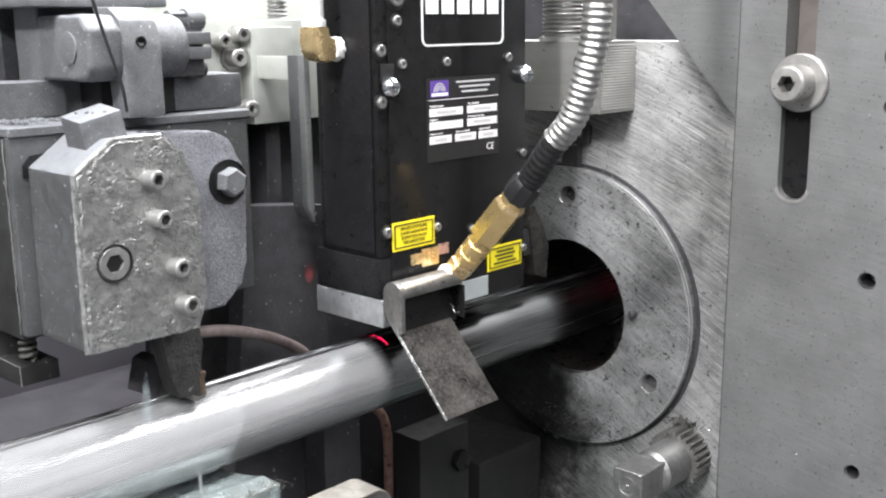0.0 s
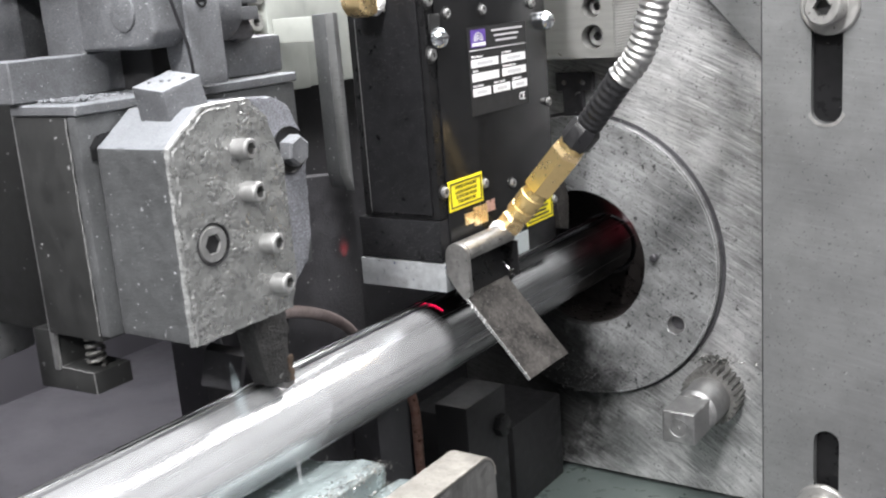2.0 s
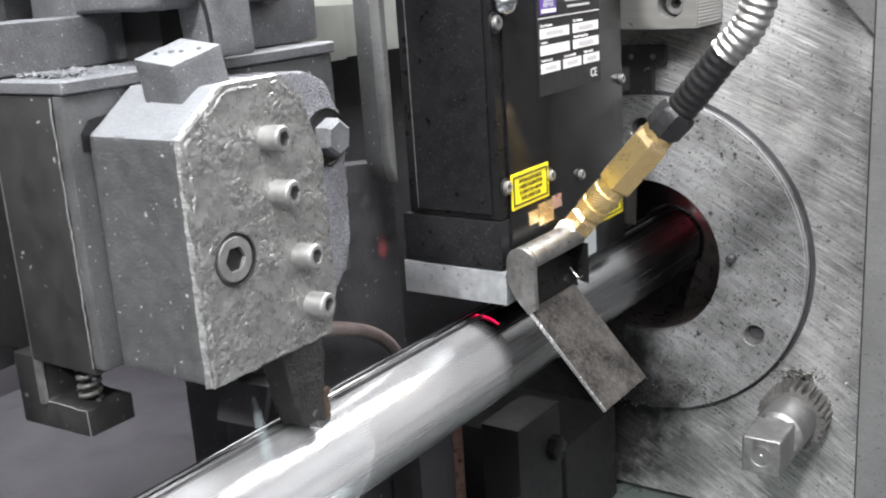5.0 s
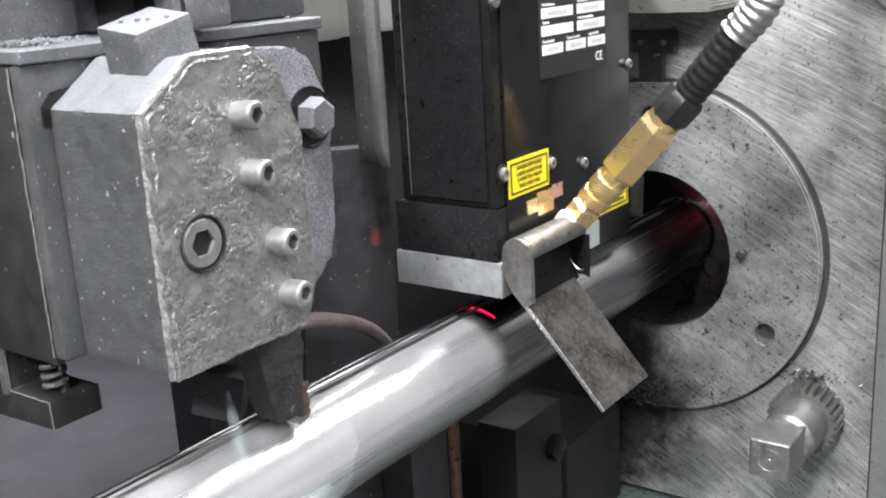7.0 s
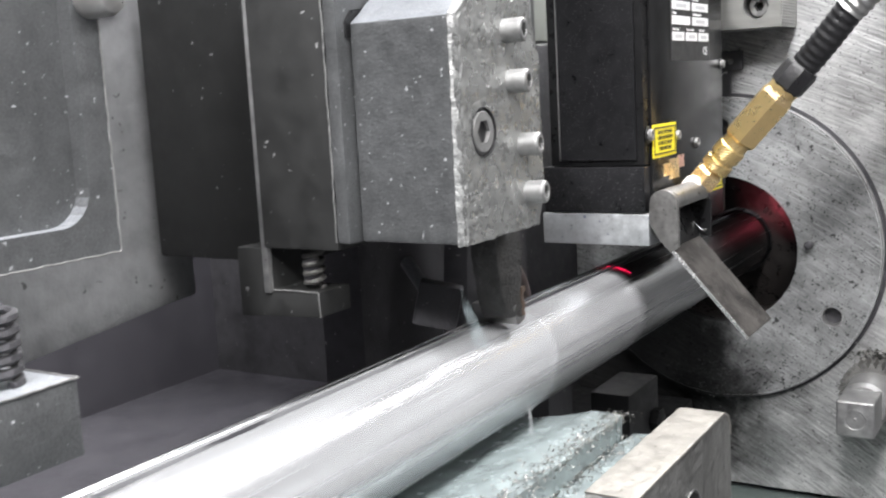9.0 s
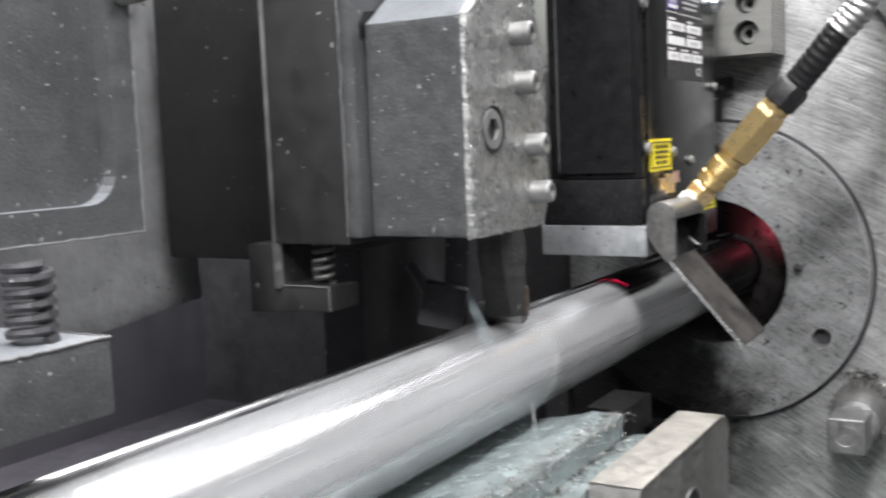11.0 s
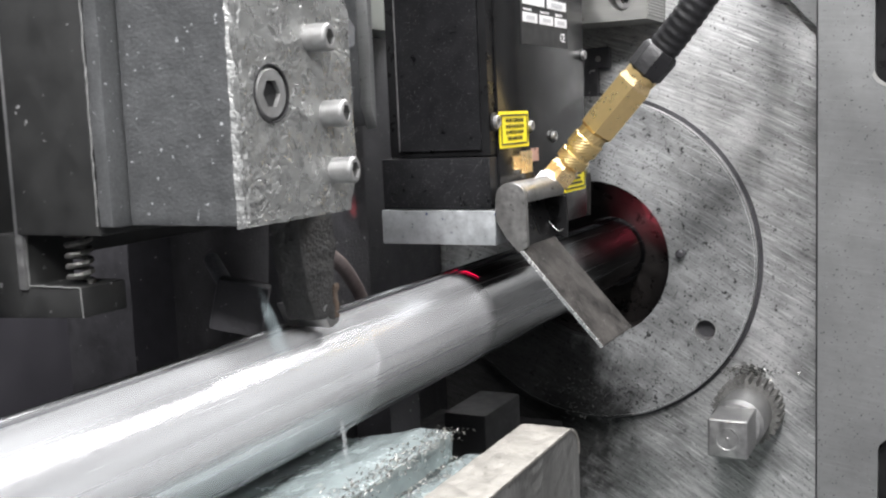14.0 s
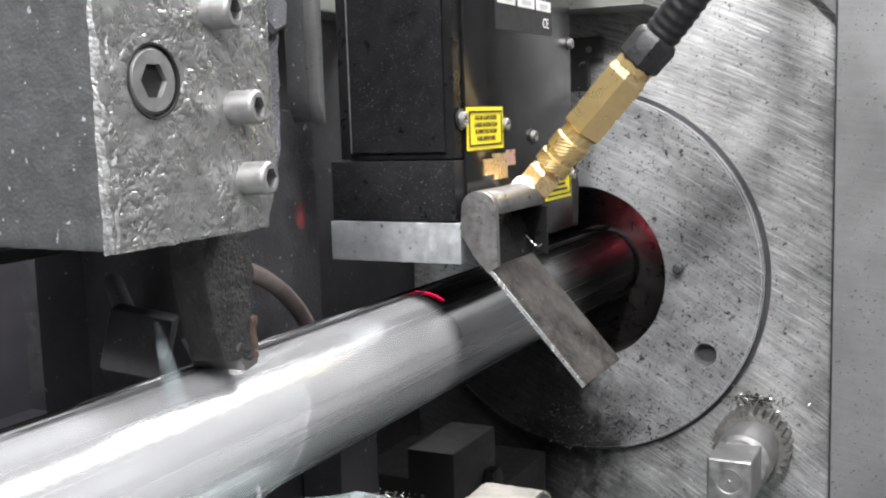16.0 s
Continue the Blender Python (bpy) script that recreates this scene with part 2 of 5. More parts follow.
def hammered(name):
    """Peened steel: smooth worn patches between fields of sharp short creases."""
    m = mat(name, (0.37, 0.375, 0.365), 0.29, 0.72, var=0.16, scale=75, bump=0.0016, bscale=200, bdetail=2.2, rvar=0.1, spots=0.05, spot_col=(0.12, 0.12, 0.115), spot_scale=420)
    nt = m.node_tree
    N, L = nt.nodes.new, nt.links.new
    bp = [n for n in nt.nodes if n.type == "BUMP"][0]
    src = bp.inputs["Height"].links[0].from_socket
    fold = N("ShaderNodeMath")
    fold.operation = "SUBTRACT"
    fold.inputs[1].default_value = 0.5
    L(src, fold.inputs[0])
    ab = N("ShaderNodeMath")
    ab.operation = "ABSOLUTE"
    L(fold.outputs[0], ab.inputs[0])
    sharp = N("ShaderNodeMath")
    sharp.operation = "POWER"
    sharp.inputs[1].default_value = 0.7
    L(ab.outputs[0], sharp.inputs[0])
    geo = N("ShaderNodeNewGeometry")
    field = N("ShaderNodeTexNoise")
    field.inputs["Scale"].default_value, field.inputs["Detail"].default_value = 38, 3
    L(geo.outputs["Position"], field.inputs["Vector"])
    mask = N("ShaderNodeMapRange")
    mask.inputs["From Min"].default_value, mask.inputs["From Max"].default_value = 0.42, 0.60
    mask.inputs["To Min"].default_value, mask.inputs["To Max"].default_value = 0.16, 1.0
    L(field.outputs["Fac"], mask.inputs["Value"])
    mul = N("ShaderNodeMath")
    mul.operation = "MULTIPLY"
    L(sharp.outputs[0], mul.inputs[0])
    L(mask.outputs["Result"], mul.inputs[1])
    L(mul.outputs[0], bp.inputs["Height"])
    return m


M_HAMMER = hammered("hammered_steel_face")
M_RIM = mat("bright_chipped_rim", (0.43, 0.435, 0.425), 0.42, 0.65, var=0.4, scale=220, bump=0.0008, bscale=500, bdetail=2)
M_TOOL = mat("grey_tool_steel", (0.094, 0.097, 0.099), 0.46, 0.3, top_tone=(0.25, 0.262, 0.278), var=0.18, scale=75, bump=0.00025, bscale=900, spots=0.115, spot_col=(0.42, 0.43, 0.44), spot_scale=420, grain=0.14, gscale=900)
M_STAND = mat("grey_stand_paint", (0.25, 0.252, 0.258), 0.5, 0.1, var=0.22, scale=45, spots=0.075, spot_col=(0.10, 0.10, 0.10), spot_scale=190, bump=0.0009, bscale=140, bdetail=5)
# Near black: paints shade under the tube and in sockets, colours oily crumbs too
M_NEAR_BLACK = mat("near_black_iron", (0.022, 0.022, 0.023), 0.6, 0.2, var=0.35, scale=60)
M_DARK = mat("dark_oily_iron", (0.058, 0.057, 0.062), 0.55, 0.3, var=0.35, scale=60, bump=0.0004, bscale=600, spots=0.1, spot_col=(0.3, 0.3, 0.3), spot_scale=300)
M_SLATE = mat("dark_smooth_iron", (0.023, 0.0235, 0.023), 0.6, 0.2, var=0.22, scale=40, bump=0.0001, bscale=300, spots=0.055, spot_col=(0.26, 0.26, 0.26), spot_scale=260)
M_COVER = mat("glossy_black_cover", (0.010, 0.010, 0.0105), 0.19, 0.0, var=0.3, scale=60, rvar=0.04)
M_COVER.node_tree.nodes["Principled BSDF"].inputs["Specular IOR Level"].default_value = 0.30
M_BAR = mat("stained_bar_steel", (0.155, 0.155, 0.148), 0.5, 0.5, spots=0.12, spot_col=(0.06, 0.06, 0.055), spot_scale=260, var=0.35, scale=60, stretch=(1, 2.5, 0.35), bump=0.0004, bscale=200, bdetail=3)
M_TOOTH = mat("worn_tooth_steel", (0.17, 0.168, 0.16), 0.45, 0.6, var=0.5, scale=300, bump=0.0006, bscale=700)
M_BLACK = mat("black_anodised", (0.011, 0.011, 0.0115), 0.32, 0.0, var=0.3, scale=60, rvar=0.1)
M_BLACKD = mat("black_cover_with_dust", (0.012, 0.012, 0.013), 0.35, 0.0, var=0.3, scale=60, rvar=0.1, spots=0.262, spot_col=(0.13, 0.13, 0.13), spot_scale=1600)
for m_ in (M_BLACK, M_BLACKD):
    m_.node_tree.nodes["Principled BSDF"].inputs["Specular IOR Level"].default_value = 0.22
M_FOOT = mat("galvanised_foot", (0.50, 0.52, 0.53), 0.42, 0.7, var=0.22, scale=130, spots=0.1, spot_col=(0.15, 0.17, 0.28), spot_scale=300)
M_STEEL = mat("bright_steel", (0.40, 0.395, 0.38), 0.40, 0.7, var=0.15, scale=120)
M_DULL = mat("dull_steel", (0.36, 0.36, 0.355), 0.42, 0.85, var=0.25, scale=120, bump=0.0002, bscale=700)
M_SCREW = mat("dusty_screw_steel", (0.27, 0.27, 0.265), 0.5, 0.6, var=0.25, scale=200)
M_BLADE = mat("dark_blade_steel", (0.016, 0.0158, 0.0155), 0.6, 0.0, var=0.6, second=(0.046, 0.043, 0.040), scale=230, rvar=0.22, bump=0.0004, bscale=420, spots=0.07, spot_col=(0.2, 0.2, 0.2), spot_scale=900)
M_BLADE.node_tree.nodes["Principled BSDF"].inputs["Specular IOR Level"].default_value = 0.05
M_KNIFE = mat("worn_knife_steel", (0.20, 0.197, 0.19), 0.40, 0.7, var=0.4, scale=110, bump=0.0003, bscale=500, spots=0.1, spot_col=(0.07, 0.068, 0.065), spot_scale=380)
M_EDGE = plain("bare_edge_steel", (0.75, 0.75, 0.74), 0.25, 0.9)
# pale tone that carries the highlight along the flange chamfer
M_CHAMFER = plain("highlight_chamfer", (0.66, 0.66, 0.65), 0.42, 0.35)
M_ZINC = plain("zinc_screw", (0.75, 0.78, 0.8), 0.2, 1.0)
M_BRASS = mat("brass", (0.80, 0.60, 0.28), 0.29, 0.85, var=0.07, scale=90, rvar=0.03)
M_BRASSL = mat("pale_brass", (0.82, 0.62, 0.33), 0.28, 0.8, var=0.06, scale=90, rvar=0.03)
M_TAPE = mat("white_thread_tape", (0.82, 0.82, 0.80), 0.7, 0, var=0.06, scale=200, bump=0.0006, bscale=600)
M_HOSE = mat("stainless_hose", (0.42, 0.42, 0.41), 0.40, 0.9, var=0.25, scale=130)
M_RUBBER = mat("black_rubber", (0.014, 0.014, 0.015), 0.42, 0, var=0.2, scale=80, bump=0.0003, bscale=500)
M_YELLOW = plain("yellow_label", (0.85, 0.72, 0.02), 0.45)
M_INK = plain("black_ink", (0.012, 0.012, 0.012), 0.5)
M_WHITE = plain("white_print", (0.80, 0.80, 0.80), 0.5)
M_GREYP = plain("grey_print", (0.52, 0.52, 0.53), 0.5)
# purple-grey tone of bed and rear walls takes in the hanging haze
M_BED_HAZE = mat("bed_haze_grey", (0.052, 0.050, 0.058), 0.55, 0.0, var=0.12, scale=14, spots=0.05, spot_scale=200)
M_GREEN = mat("wet_green_grey_tray", (0.105, 0.128, 0.12), 0.35, 0.1, var=0.2, scale=30)
M_PURPLE = plain("purple_print", (0.10, 0.05, 0.28), 0.5)
M_COPPER = mat("copper", (0.58, 0.31, 0.24), 0.36, 0.55, second=(0.58, 0.40, 0.34), var=0.25, scale=100)
M_PIPEG = mat("dusty_grey_copper", (0.17, 0.125, 0.115), 0.6, 0.2, second=(0.22, 0.185, 0.18), var=0.25, scale=100)
M_SILV = plain("silver_tag", (0.55, 0.60, 0.60), 0.35, 0.4)
M_LIGHTM = mat("light_grey_bracket", (0.44, 0.46, 0.425), 0.5, 0.3, var=0.1, scale=60)
M_WET = mat("wet_worn_steel", (0.27, 0.315, 0.315), 0.20, 0.4, var=0.22, scale=40, bump=0.0003, bscale=200)
M_STONE = mat("worn_pale_steel", (0.27, 0.258, 0.233), 0.5, 0.4, var=0.32, scale=90, bump=0.0006, bscale=300, spots=0.13, spot_col=(0.15, 0.14, 0.12), spot_scale=330)
M_CHIP = mat("swarf", (0.17, 0.17, 0.16), 0.3, 0.9, var=0.5, scale=500)
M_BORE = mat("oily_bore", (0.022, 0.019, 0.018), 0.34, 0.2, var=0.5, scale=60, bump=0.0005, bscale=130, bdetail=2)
M_LASER = glow("laser_line", (1.0, 0.012, 0.09), 1.9)
M_CLEAR = plain("clear_hose", (0.75, 0.76, 0.76), 0.2)
M_CRUST = mat("crusted_tool_steel", (0.062, 0.061, 0.060), 0.6, 0.4, var=0.5, scale=140, bump=0.0012, bscale=600)
M_RUST = mat("rusty_edge", (0.12, 0.083, 0.06), 0.7, 0.1, var=0.45, scale=200, bump=0.0006, bscale=900)
M_HALL = mat("painted_hall_wall", (0.30, 0.312, 0.316), 0.8, 0.0, var=0.06, scale=2)
M_CORD = plain("black_cord", (0.015, 0.015, 0.017), 0.5)


def water(name, c, alpha, end=None, low=0.4):
    """Streaked see-through coolant; end: (y, length) where the air knife wipes it off."""
    m = bpy.data.materials.new(name)
    m.use_nodes = True
    nt = m.node_tree
    b = nt.nodes["Principled BSDF"]
    b.inputs["Base Color"].default_value, b.inputs["Roughness"].default_value = (*c, 1), 0.22
    n = nt.nodes.new("ShaderNodeTexNoise")
    n.inputs["Scale"].default_value, n.inputs["Detail"].default_value = 130, 4
    g = nt.nodes.new("ShaderNodeNewGeometry")
    mp = nt.nodes.new("ShaderNodeMapping")
    mp.inputs["Scale"].default_value = (1, 0.03, 1)
    nt.links.new(g.outputs["Position"], mp.inputs["Vector"])
    nt.links.new(mp.outputs["Vector"], n.inputs["Vector"])
    r = nt.nodes.new("ShaderNodeMapRange")
    r.inputs["From Min"].default_value, r.inputs["From Max"].default_value = 0.35, 0.7
    r.inputs["To Min"].default_value, r.inputs["To Max"].default_value = alpha * low, alpha
    nt.links.new(n.outputs["Fac"], r.inputs["Value"])
    out = r.outputs["Result"]
    if end:
        sx = nt.nodes.new("ShaderNodeSeparateXYZ")
        nt.links.new(g.outputs["Position"], sx.inputs[0])
        wipe = nt.nodes.new("ShaderNodeMapRange")
        wipe.inputs["From Min"].default_value, wipe.inputs["From Max"].default_value = end[0] - end[1], end[0]
        wipe.inputs["To Min"].default_value, wipe.inputs["To Max"].default_value = 1.0, 0.0
        nt.links.new(sx.outputs[1], wipe.inputs["Value"])
        mul = nt.nodes.new("ShaderNodeMath")
        mul.operation = "MULTIPLY"
        nt.links.new(out, mul.inputs[0])
        nt.links.new(wipe.outputs["Result"], mul.inputs[1])
        out = mul.outputs[0]
    nt.links.new(out, b.inputs["Alpha"])
    return m


M_WATER = water("milky_coolant", (0.78, 0.80, 0.81), 0.22)
M_WETFILM = water("wiped_coolant_film", (0.80, 0.81, 0.82), 0.33, (0.463, 0.012), 0.55)
M_WETFILM.node_tree.nodes["Principled BSDF"].inputs["Roughness"].default_value = 0.24
M_WETFILM.node_tree.nodes["Principled BSDF"].inputs["Specular IOR Level"].default_value = 1.0
M_BEAD = water("clear_coolant_rim", (0.78, 0.80, 0.81), 0.11)
M_SPRAY = water("pale_coolant_spray", (0.62, 0.74, 0.77), 0.22, None, 0.1)


def pipe_material():
    """Drawn tube: lengthwise streaks, mill scale and lap marks."""
    m = mat("drawn_tube_steel", (0.27, 0.274, 0.278), 0.24, 1.0, var=0.28, scale=26, stretch=(9, 0.025, 9), bump=0.00003, bscale=90, rvar=0.07)
    return m


M_PIPE = pipe_material()
M_SEAM_DARK = mat("seam_dark_reflection", (0.055, 0.055, 0.062), 0.42, 0.5, var=0.25, scale=40, stretch=(6, 0.05, 6))


# ---- mesh helpers ----
def link(name, bm, material, parent=None, label="", smooth=False):
    me = bpy.data.meshes.new(name)
    bmesh.ops.recalc_face_normals(bm, faces=bm.faces)
    bm.to_mesh(me)
    bm.free()
    me.materials.append(material)
    if smooth:
        for p in me.polygons:
            p.use_smooth = True
        try:
            me.set_sharp_from_angle(angle=radians(35))
        except AttributeError:
            pass
    ob = new(name, me)
    if parent:
        ob.parent = parent
    if label:
        ob["label"] = label
    return ob


def part(name, bm, material, parent, label="", smooth=True):
    return link(name, bm, material, parent, label, smooth)


def thing(name, label, category, group="", kind=""):
    ob = new(name)
    ob.empty_display_size = 0.01
    return tagged(ob, label, category, group, kind)


def bevel(bm, w, seg=2):
    if w:
        es = [e for e in bm.edges if len(e.link_faces) == 2 and e.calc_face_angle(0) > 0.5]
        bmesh.ops.bevel(bm, geom=es, offset=w, segments=seg, profile=0.6, affect="EDGES", clamp_overlap=True)
    return bm


def box(x0, x1, y0, y1, z0, z1, b=0.0, seg=2):
    bm = bmesh.new()
    bmesh.ops.create_cube(bm, size=1)
    for v in bm.verts:
        v.co = Vector(((x0 + x1) / 2 + v.co.x * (x1 - x0), (y0 + y1) / 2 + v.co.y * (y1 - y0), (z0 + z1) / 2 + v.co.z * (z1 - z0)))
    return bevel(bm, b, seg)


AXES = {"x": lambda a, b, d: Vector((d, a, b)), "y": lambda a, b, d: Vector((a, d, b)), "z": lambda a, b, d: Vector((a, b, d))}


def prism(axis, pts, d0, d1, b=0.0, seg=2):
    """A solid from an outline across the axis: (y, z) for x, (x, z) for y, (x, y) for z."""
    bm = bmesh.new()
    f = AXES[axis]
    lo = [bm.verts.new(f(a, c, d0)) for a, c in pts]
    hi = [bm.verts.new(f(a, c, d1)) for a, c in pts]
    bm.faces.new(lo)
    bm.faces.new(hi[::-1])
    for i in range(len(pts)):
        j = (i + 1) % len(pts)
        bm.faces.new((lo[i], hi[i], hi[j], lo[j]))
    bmesh.ops.recalc_face_normals(bm, faces=bm.faces)
    return bevel(bm, b, seg)


def loop_circle(cx, cz, r, n=32, a0=0.0):
    return [(cx + r * math.cos(a0 + 2 * math.pi * i / n), cz + r * math.sin(a0 + 2 * math.pi * i / n)) for i in range(n)]


def loop_slot(cx, z0, z1, w, n=12):
    """Upright slot with round ends."""
    r = w / 2
    out = [(cx + r * math.cos(math.pi * i / n), z1 - r + r * math.sin(math.pi * i / n)) for i in range(n + 1)]
    return out + [(cx - r * math.cos(math.pi * i / n), z0 + r - r * math.sin(math.pi * i / n)) for i in range(n + 1)]


def pierced(axis, outer, holes, d0, d1, b=0.0):
    """A plate with real holes: outline and holes across the axis, from d0 to d1."""
    bm = bmesh.new()
    f = AXES[axis]
    es = []
    for lp in [outer] + holes:
        vs = [bm.verts.new(f(a, c, d0)) for a, c in lp]
        es += [bm.edges.new((vs[i], vs[(i + 1) % len(vs)])) for i in range(len(vs))]
    bmesh.ops.triangle_fill(bm, use_beauty=True, use_dissolve=False, edges=es)
    r = bmesh.ops.extrude_face_region(bm, geom=bm.faces[:])
    bmesh.ops.translate(bm, vec=f(0, 0, d1 - d0), verts=[g for g in r["geom"] if isinstance(g, bmesh.types.BMVert)])
    bmesh.ops.recalc_face_normals(bm, faces=bm.faces)
    if b:
        bmesh.ops.dissolve_limit(bm, angle_limit=0.01, verts=bm.verts, edges=bm.edges)
        bevel(bm, b, 1)
    return bm


def pierced_cone(cx, cz, r0, r1, y0, y1, n):
    """A narrow conical band round an axis along y, for chamfers."""
    bm = bmesh.new()
    a = [bm.verts.new((x, y0, z)) for x, z in loop_circle(cx, cz, r0, n)]
    c = [bm.verts.new((x, y1, z)) for x, z in loop_circle(cx, cz, r1, n)]
    for i in range(n):
        bm.faces.new((a[i], a[(i + 1) % n], c[(i + 1) % n], c[i]))
    return bm


def along(p0, p1):
    p0, p1 = Vector(p0), Vector(p1)
    return Matrix.Translation(p0) @ (p1 - p0).to_track_quat("Z", "Y").to_matrix().to_4x4(), (p1 - p0).length


def lathe(p0, p1, prof, n=32, turn=0.0, flute=0.0, cross=0):
    """A turned body along p0 to p1. prof: (height along it, radius); heights in metres from p0. n = 6 gives hexagons."""
    m, _ = along(p0, p1)
    bm = bmesh.new()
    rings = []
    for k, (h, r) in enumerate(prof):
        if r <= 1e-6:
            rings.append([bm.verts.new(m @ Vector((0, 0, h)))])
        else:
            rings.append([bm.verts.new(m @ Vector((r * (1 - flute * ((i + cross * k) % 2)) * math.cos(turn + 2 * math.pi * i / n), r * (1 - flute * ((i + cross * k) % 2)) * math.sin(turn + 2 * math.pi * i / n), h))) for i in range(n)])
    for a, c in zip(rings, rings[1:]):
        for i in range(n):
            j = (i + 1) % n
            if len(a) == 1 and len(c) == 1:
                continue
            if len(a) == 1:
                bm.faces.new((a[0], c[j], c[i]))
            elif len(c) == 1:
                bm.faces.new((a[i], a[j], c[0]))
            else:
                bm.faces.new((a[i], a[j], c[j], c[i]))
    for rg in (rings[0], rings[-1]):
        if len(rg) > 1:
            bm.faces.new(rg)
    bmesh.ops.recalc_face_normals(bm, faces=bm.faces)
    return bm


def sweep(pts, radius, n=12, steps=8, ridge=None):
    """A tube along a smooth line through pts. ridge: (pitch, depth) gives corrugations."""
    P = [Vector(p) for p in pts]
    line = []
    for i in range(len(P) - 1):
        a, b_, c, d = P[max(0, i - 1)], P[i], P[i + 1], P[min(len(P) - 1, i + 2)]
        for k in range(steps):
            t = k / steps
            line.append(0.5 * ((2 * b_) + (c - a) * t + (2 * a - 5 * b_ + 4 * c - d) * t * t + (3 * b_ - a - 3 * c + d) * t ** 3))
    line.append(P[-1])
    if ridge:
        fine = []
        for a, b_ in zip(line, line[1:]):
            k = max(1, int((b_ - a).length / (ridge[0] / 6)))
            fine += [a.lerp(b_, q / k) for q in range(k)]
        line = fine + [line[-1]]
    bm = bmesh.new()
    rings, s_ = [], 0.0
    up = Vector((0.3, 0.2, 1)).normalized()
    for i, p in enumerate(line):
        d = (line[min(i + 1, len(line) - 1)] - line[max(i - 1, 0)]).normalized()
        u = d.cross(up).normalized()
        w = d.cross(u)
        if i:
            s_ += (p - line[i - 1]).length
        r = radius + (ridge[1] * math.cos(2 * math.pi * s_ / ridge[0]) if ridge else 0)
        rings.append([bm.verts.new(p + r * (math.cos(2 * math.pi * k / n) * u + math.sin(2 * math.pi * k / n) * w)) for k in range(n)])
    for a, c in zip(rings, rings[1:]):
        for i in range(n):
            bm.faces.new((a[i], a[(i + 1) % n], c[(i + 1) % n], c[i]))
    bm.faces.new(rings[0])
    bm.faces.new(rings[-1][::-1])
    return bm


def roughen(bm, cut, amp, freq):
    """Cuts the long edges and moves the skin by noise, for worn and cast surfaces."""
    for _ in range(6):
        es = [e for e in bm.edges if e.calc_length() > cut]
        if not es:
            break
        bmesh.ops.subdivide_edges(bm, edges=es, cuts=1, use_grid_fill=True)
    bmesh.ops.triangulate(bm, faces=[f for f in bm.faces if len(f.verts) > 4])
    bm.normal_update()
    mv = [(v, v.normal * (noise.noise(v.co * freq) + 0.5 * noise.noise(v.co * freq * 2.7)) * amp) for v in bm.verts]
    for v, d in mv:
        v.co += d
    return bm


def socket_screw(name, at, way, r, h, material, parent, label="", key=0.5, thread=False):
    """Cap screw with a real hexagon socket; at is the seat, way points out."""
    w = Vector(way).normalized()
    m, _ = along(at, Vector(at) + w)
    bm = bmesh.new()
    n = 24
    k = r * key
    prof = [(0, r), (h - r * 0.12, r), (h, r * 0.88), (h, k * 1.15)]
    if thread:
        m_ = int(h / 0.0006)
        prof = [(h * 0.95 * q / m_, r * (0.965 if q % 2 else 1.0)) for q in range(m_ + 1)] + [(h, r * 0.84), (h, k * 1.15)]
    rings = [[bm.verts.new(m @ Vector((q * math.cos(2 * math.pi * i / n), q * math.sin(2 * math.pi * i / n), z))) for i in range(n)] for z, q in prof]

    def hexr(i):
        a = (2 * math.pi * i / n) % (math.pi / 3) - math.pi / 6
        return k * math.cos(math.pi / 6) / math.cos(a)
    for z in (h, h * 0.25):
        rings.append([bm.verts.new(m @ Vector((hexr(i) * math.cos(2 * math.pi * i / n), hexr(i) * math.sin(2 * math.pi * i / n), z))) for i in range(n)])
    for a, c in zip(rings, rings[1:]):
        for i in range(n):
            bm.faces.new((a[i], a[(i + 1) % n], c[(i + 1) % n], c[i]))
    bm.faces.new(rings[0][::-1])
    bm.faces.new(rings[-1])
    ob = part(name, bm, material, parent, label)
    # near-black face inside larger sockets paints their depth as shade
    if r >= 0.0048:
        fl = bmesh.new()
        fl.faces.new([fl.verts.new(m @ Vector((hexr(i) * 0.99 * math.cos(2 * math.pi * i / n), hexr(i) * 0.99 * math.sin(2 * math.pi * i / n), h * 0.45))) for i in range(n)])
        part("socket", fl, M_NEAR_BLACK, ob)
    return ob


def slab_x(y0, y1, z0, z1, x, t=0.0006):
    """A thin sheet on a face that looks along x."""
    return box(x, x + t, y0, y1, z0, z1)


def words(name, text, size, m, material, parent, align="CENTER"):
    cu = bpy.data.curves.new(name, "FONT")
    cu.body, cu.size, cu.align_x, cu.align_y, cu.extrude, cu.resolution_u = text, size, align, "CENTER", 0.00008, 2
    tmp = bpy.data.objects.new(name, cu)
    scene.collection.objects.link(tmp)
    me = bpy.data.meshes.new_from_object(tmp.evaluated_get(bpy.context.evaluated_depsgraph_get()))
    bpy.data.objects.remove(tmp)
    me.transform(m)
    me.materials.clear()
    me.materials.append(material)
    ob = new(name, me)
    ob.parent = parent
    return ob


# ---- the setting: end plate, bed and dark surroundings ----
PX, PZ, PR = -0.4885, 1.0706, 0.0246
FX, FZ = -0.486, 1.072

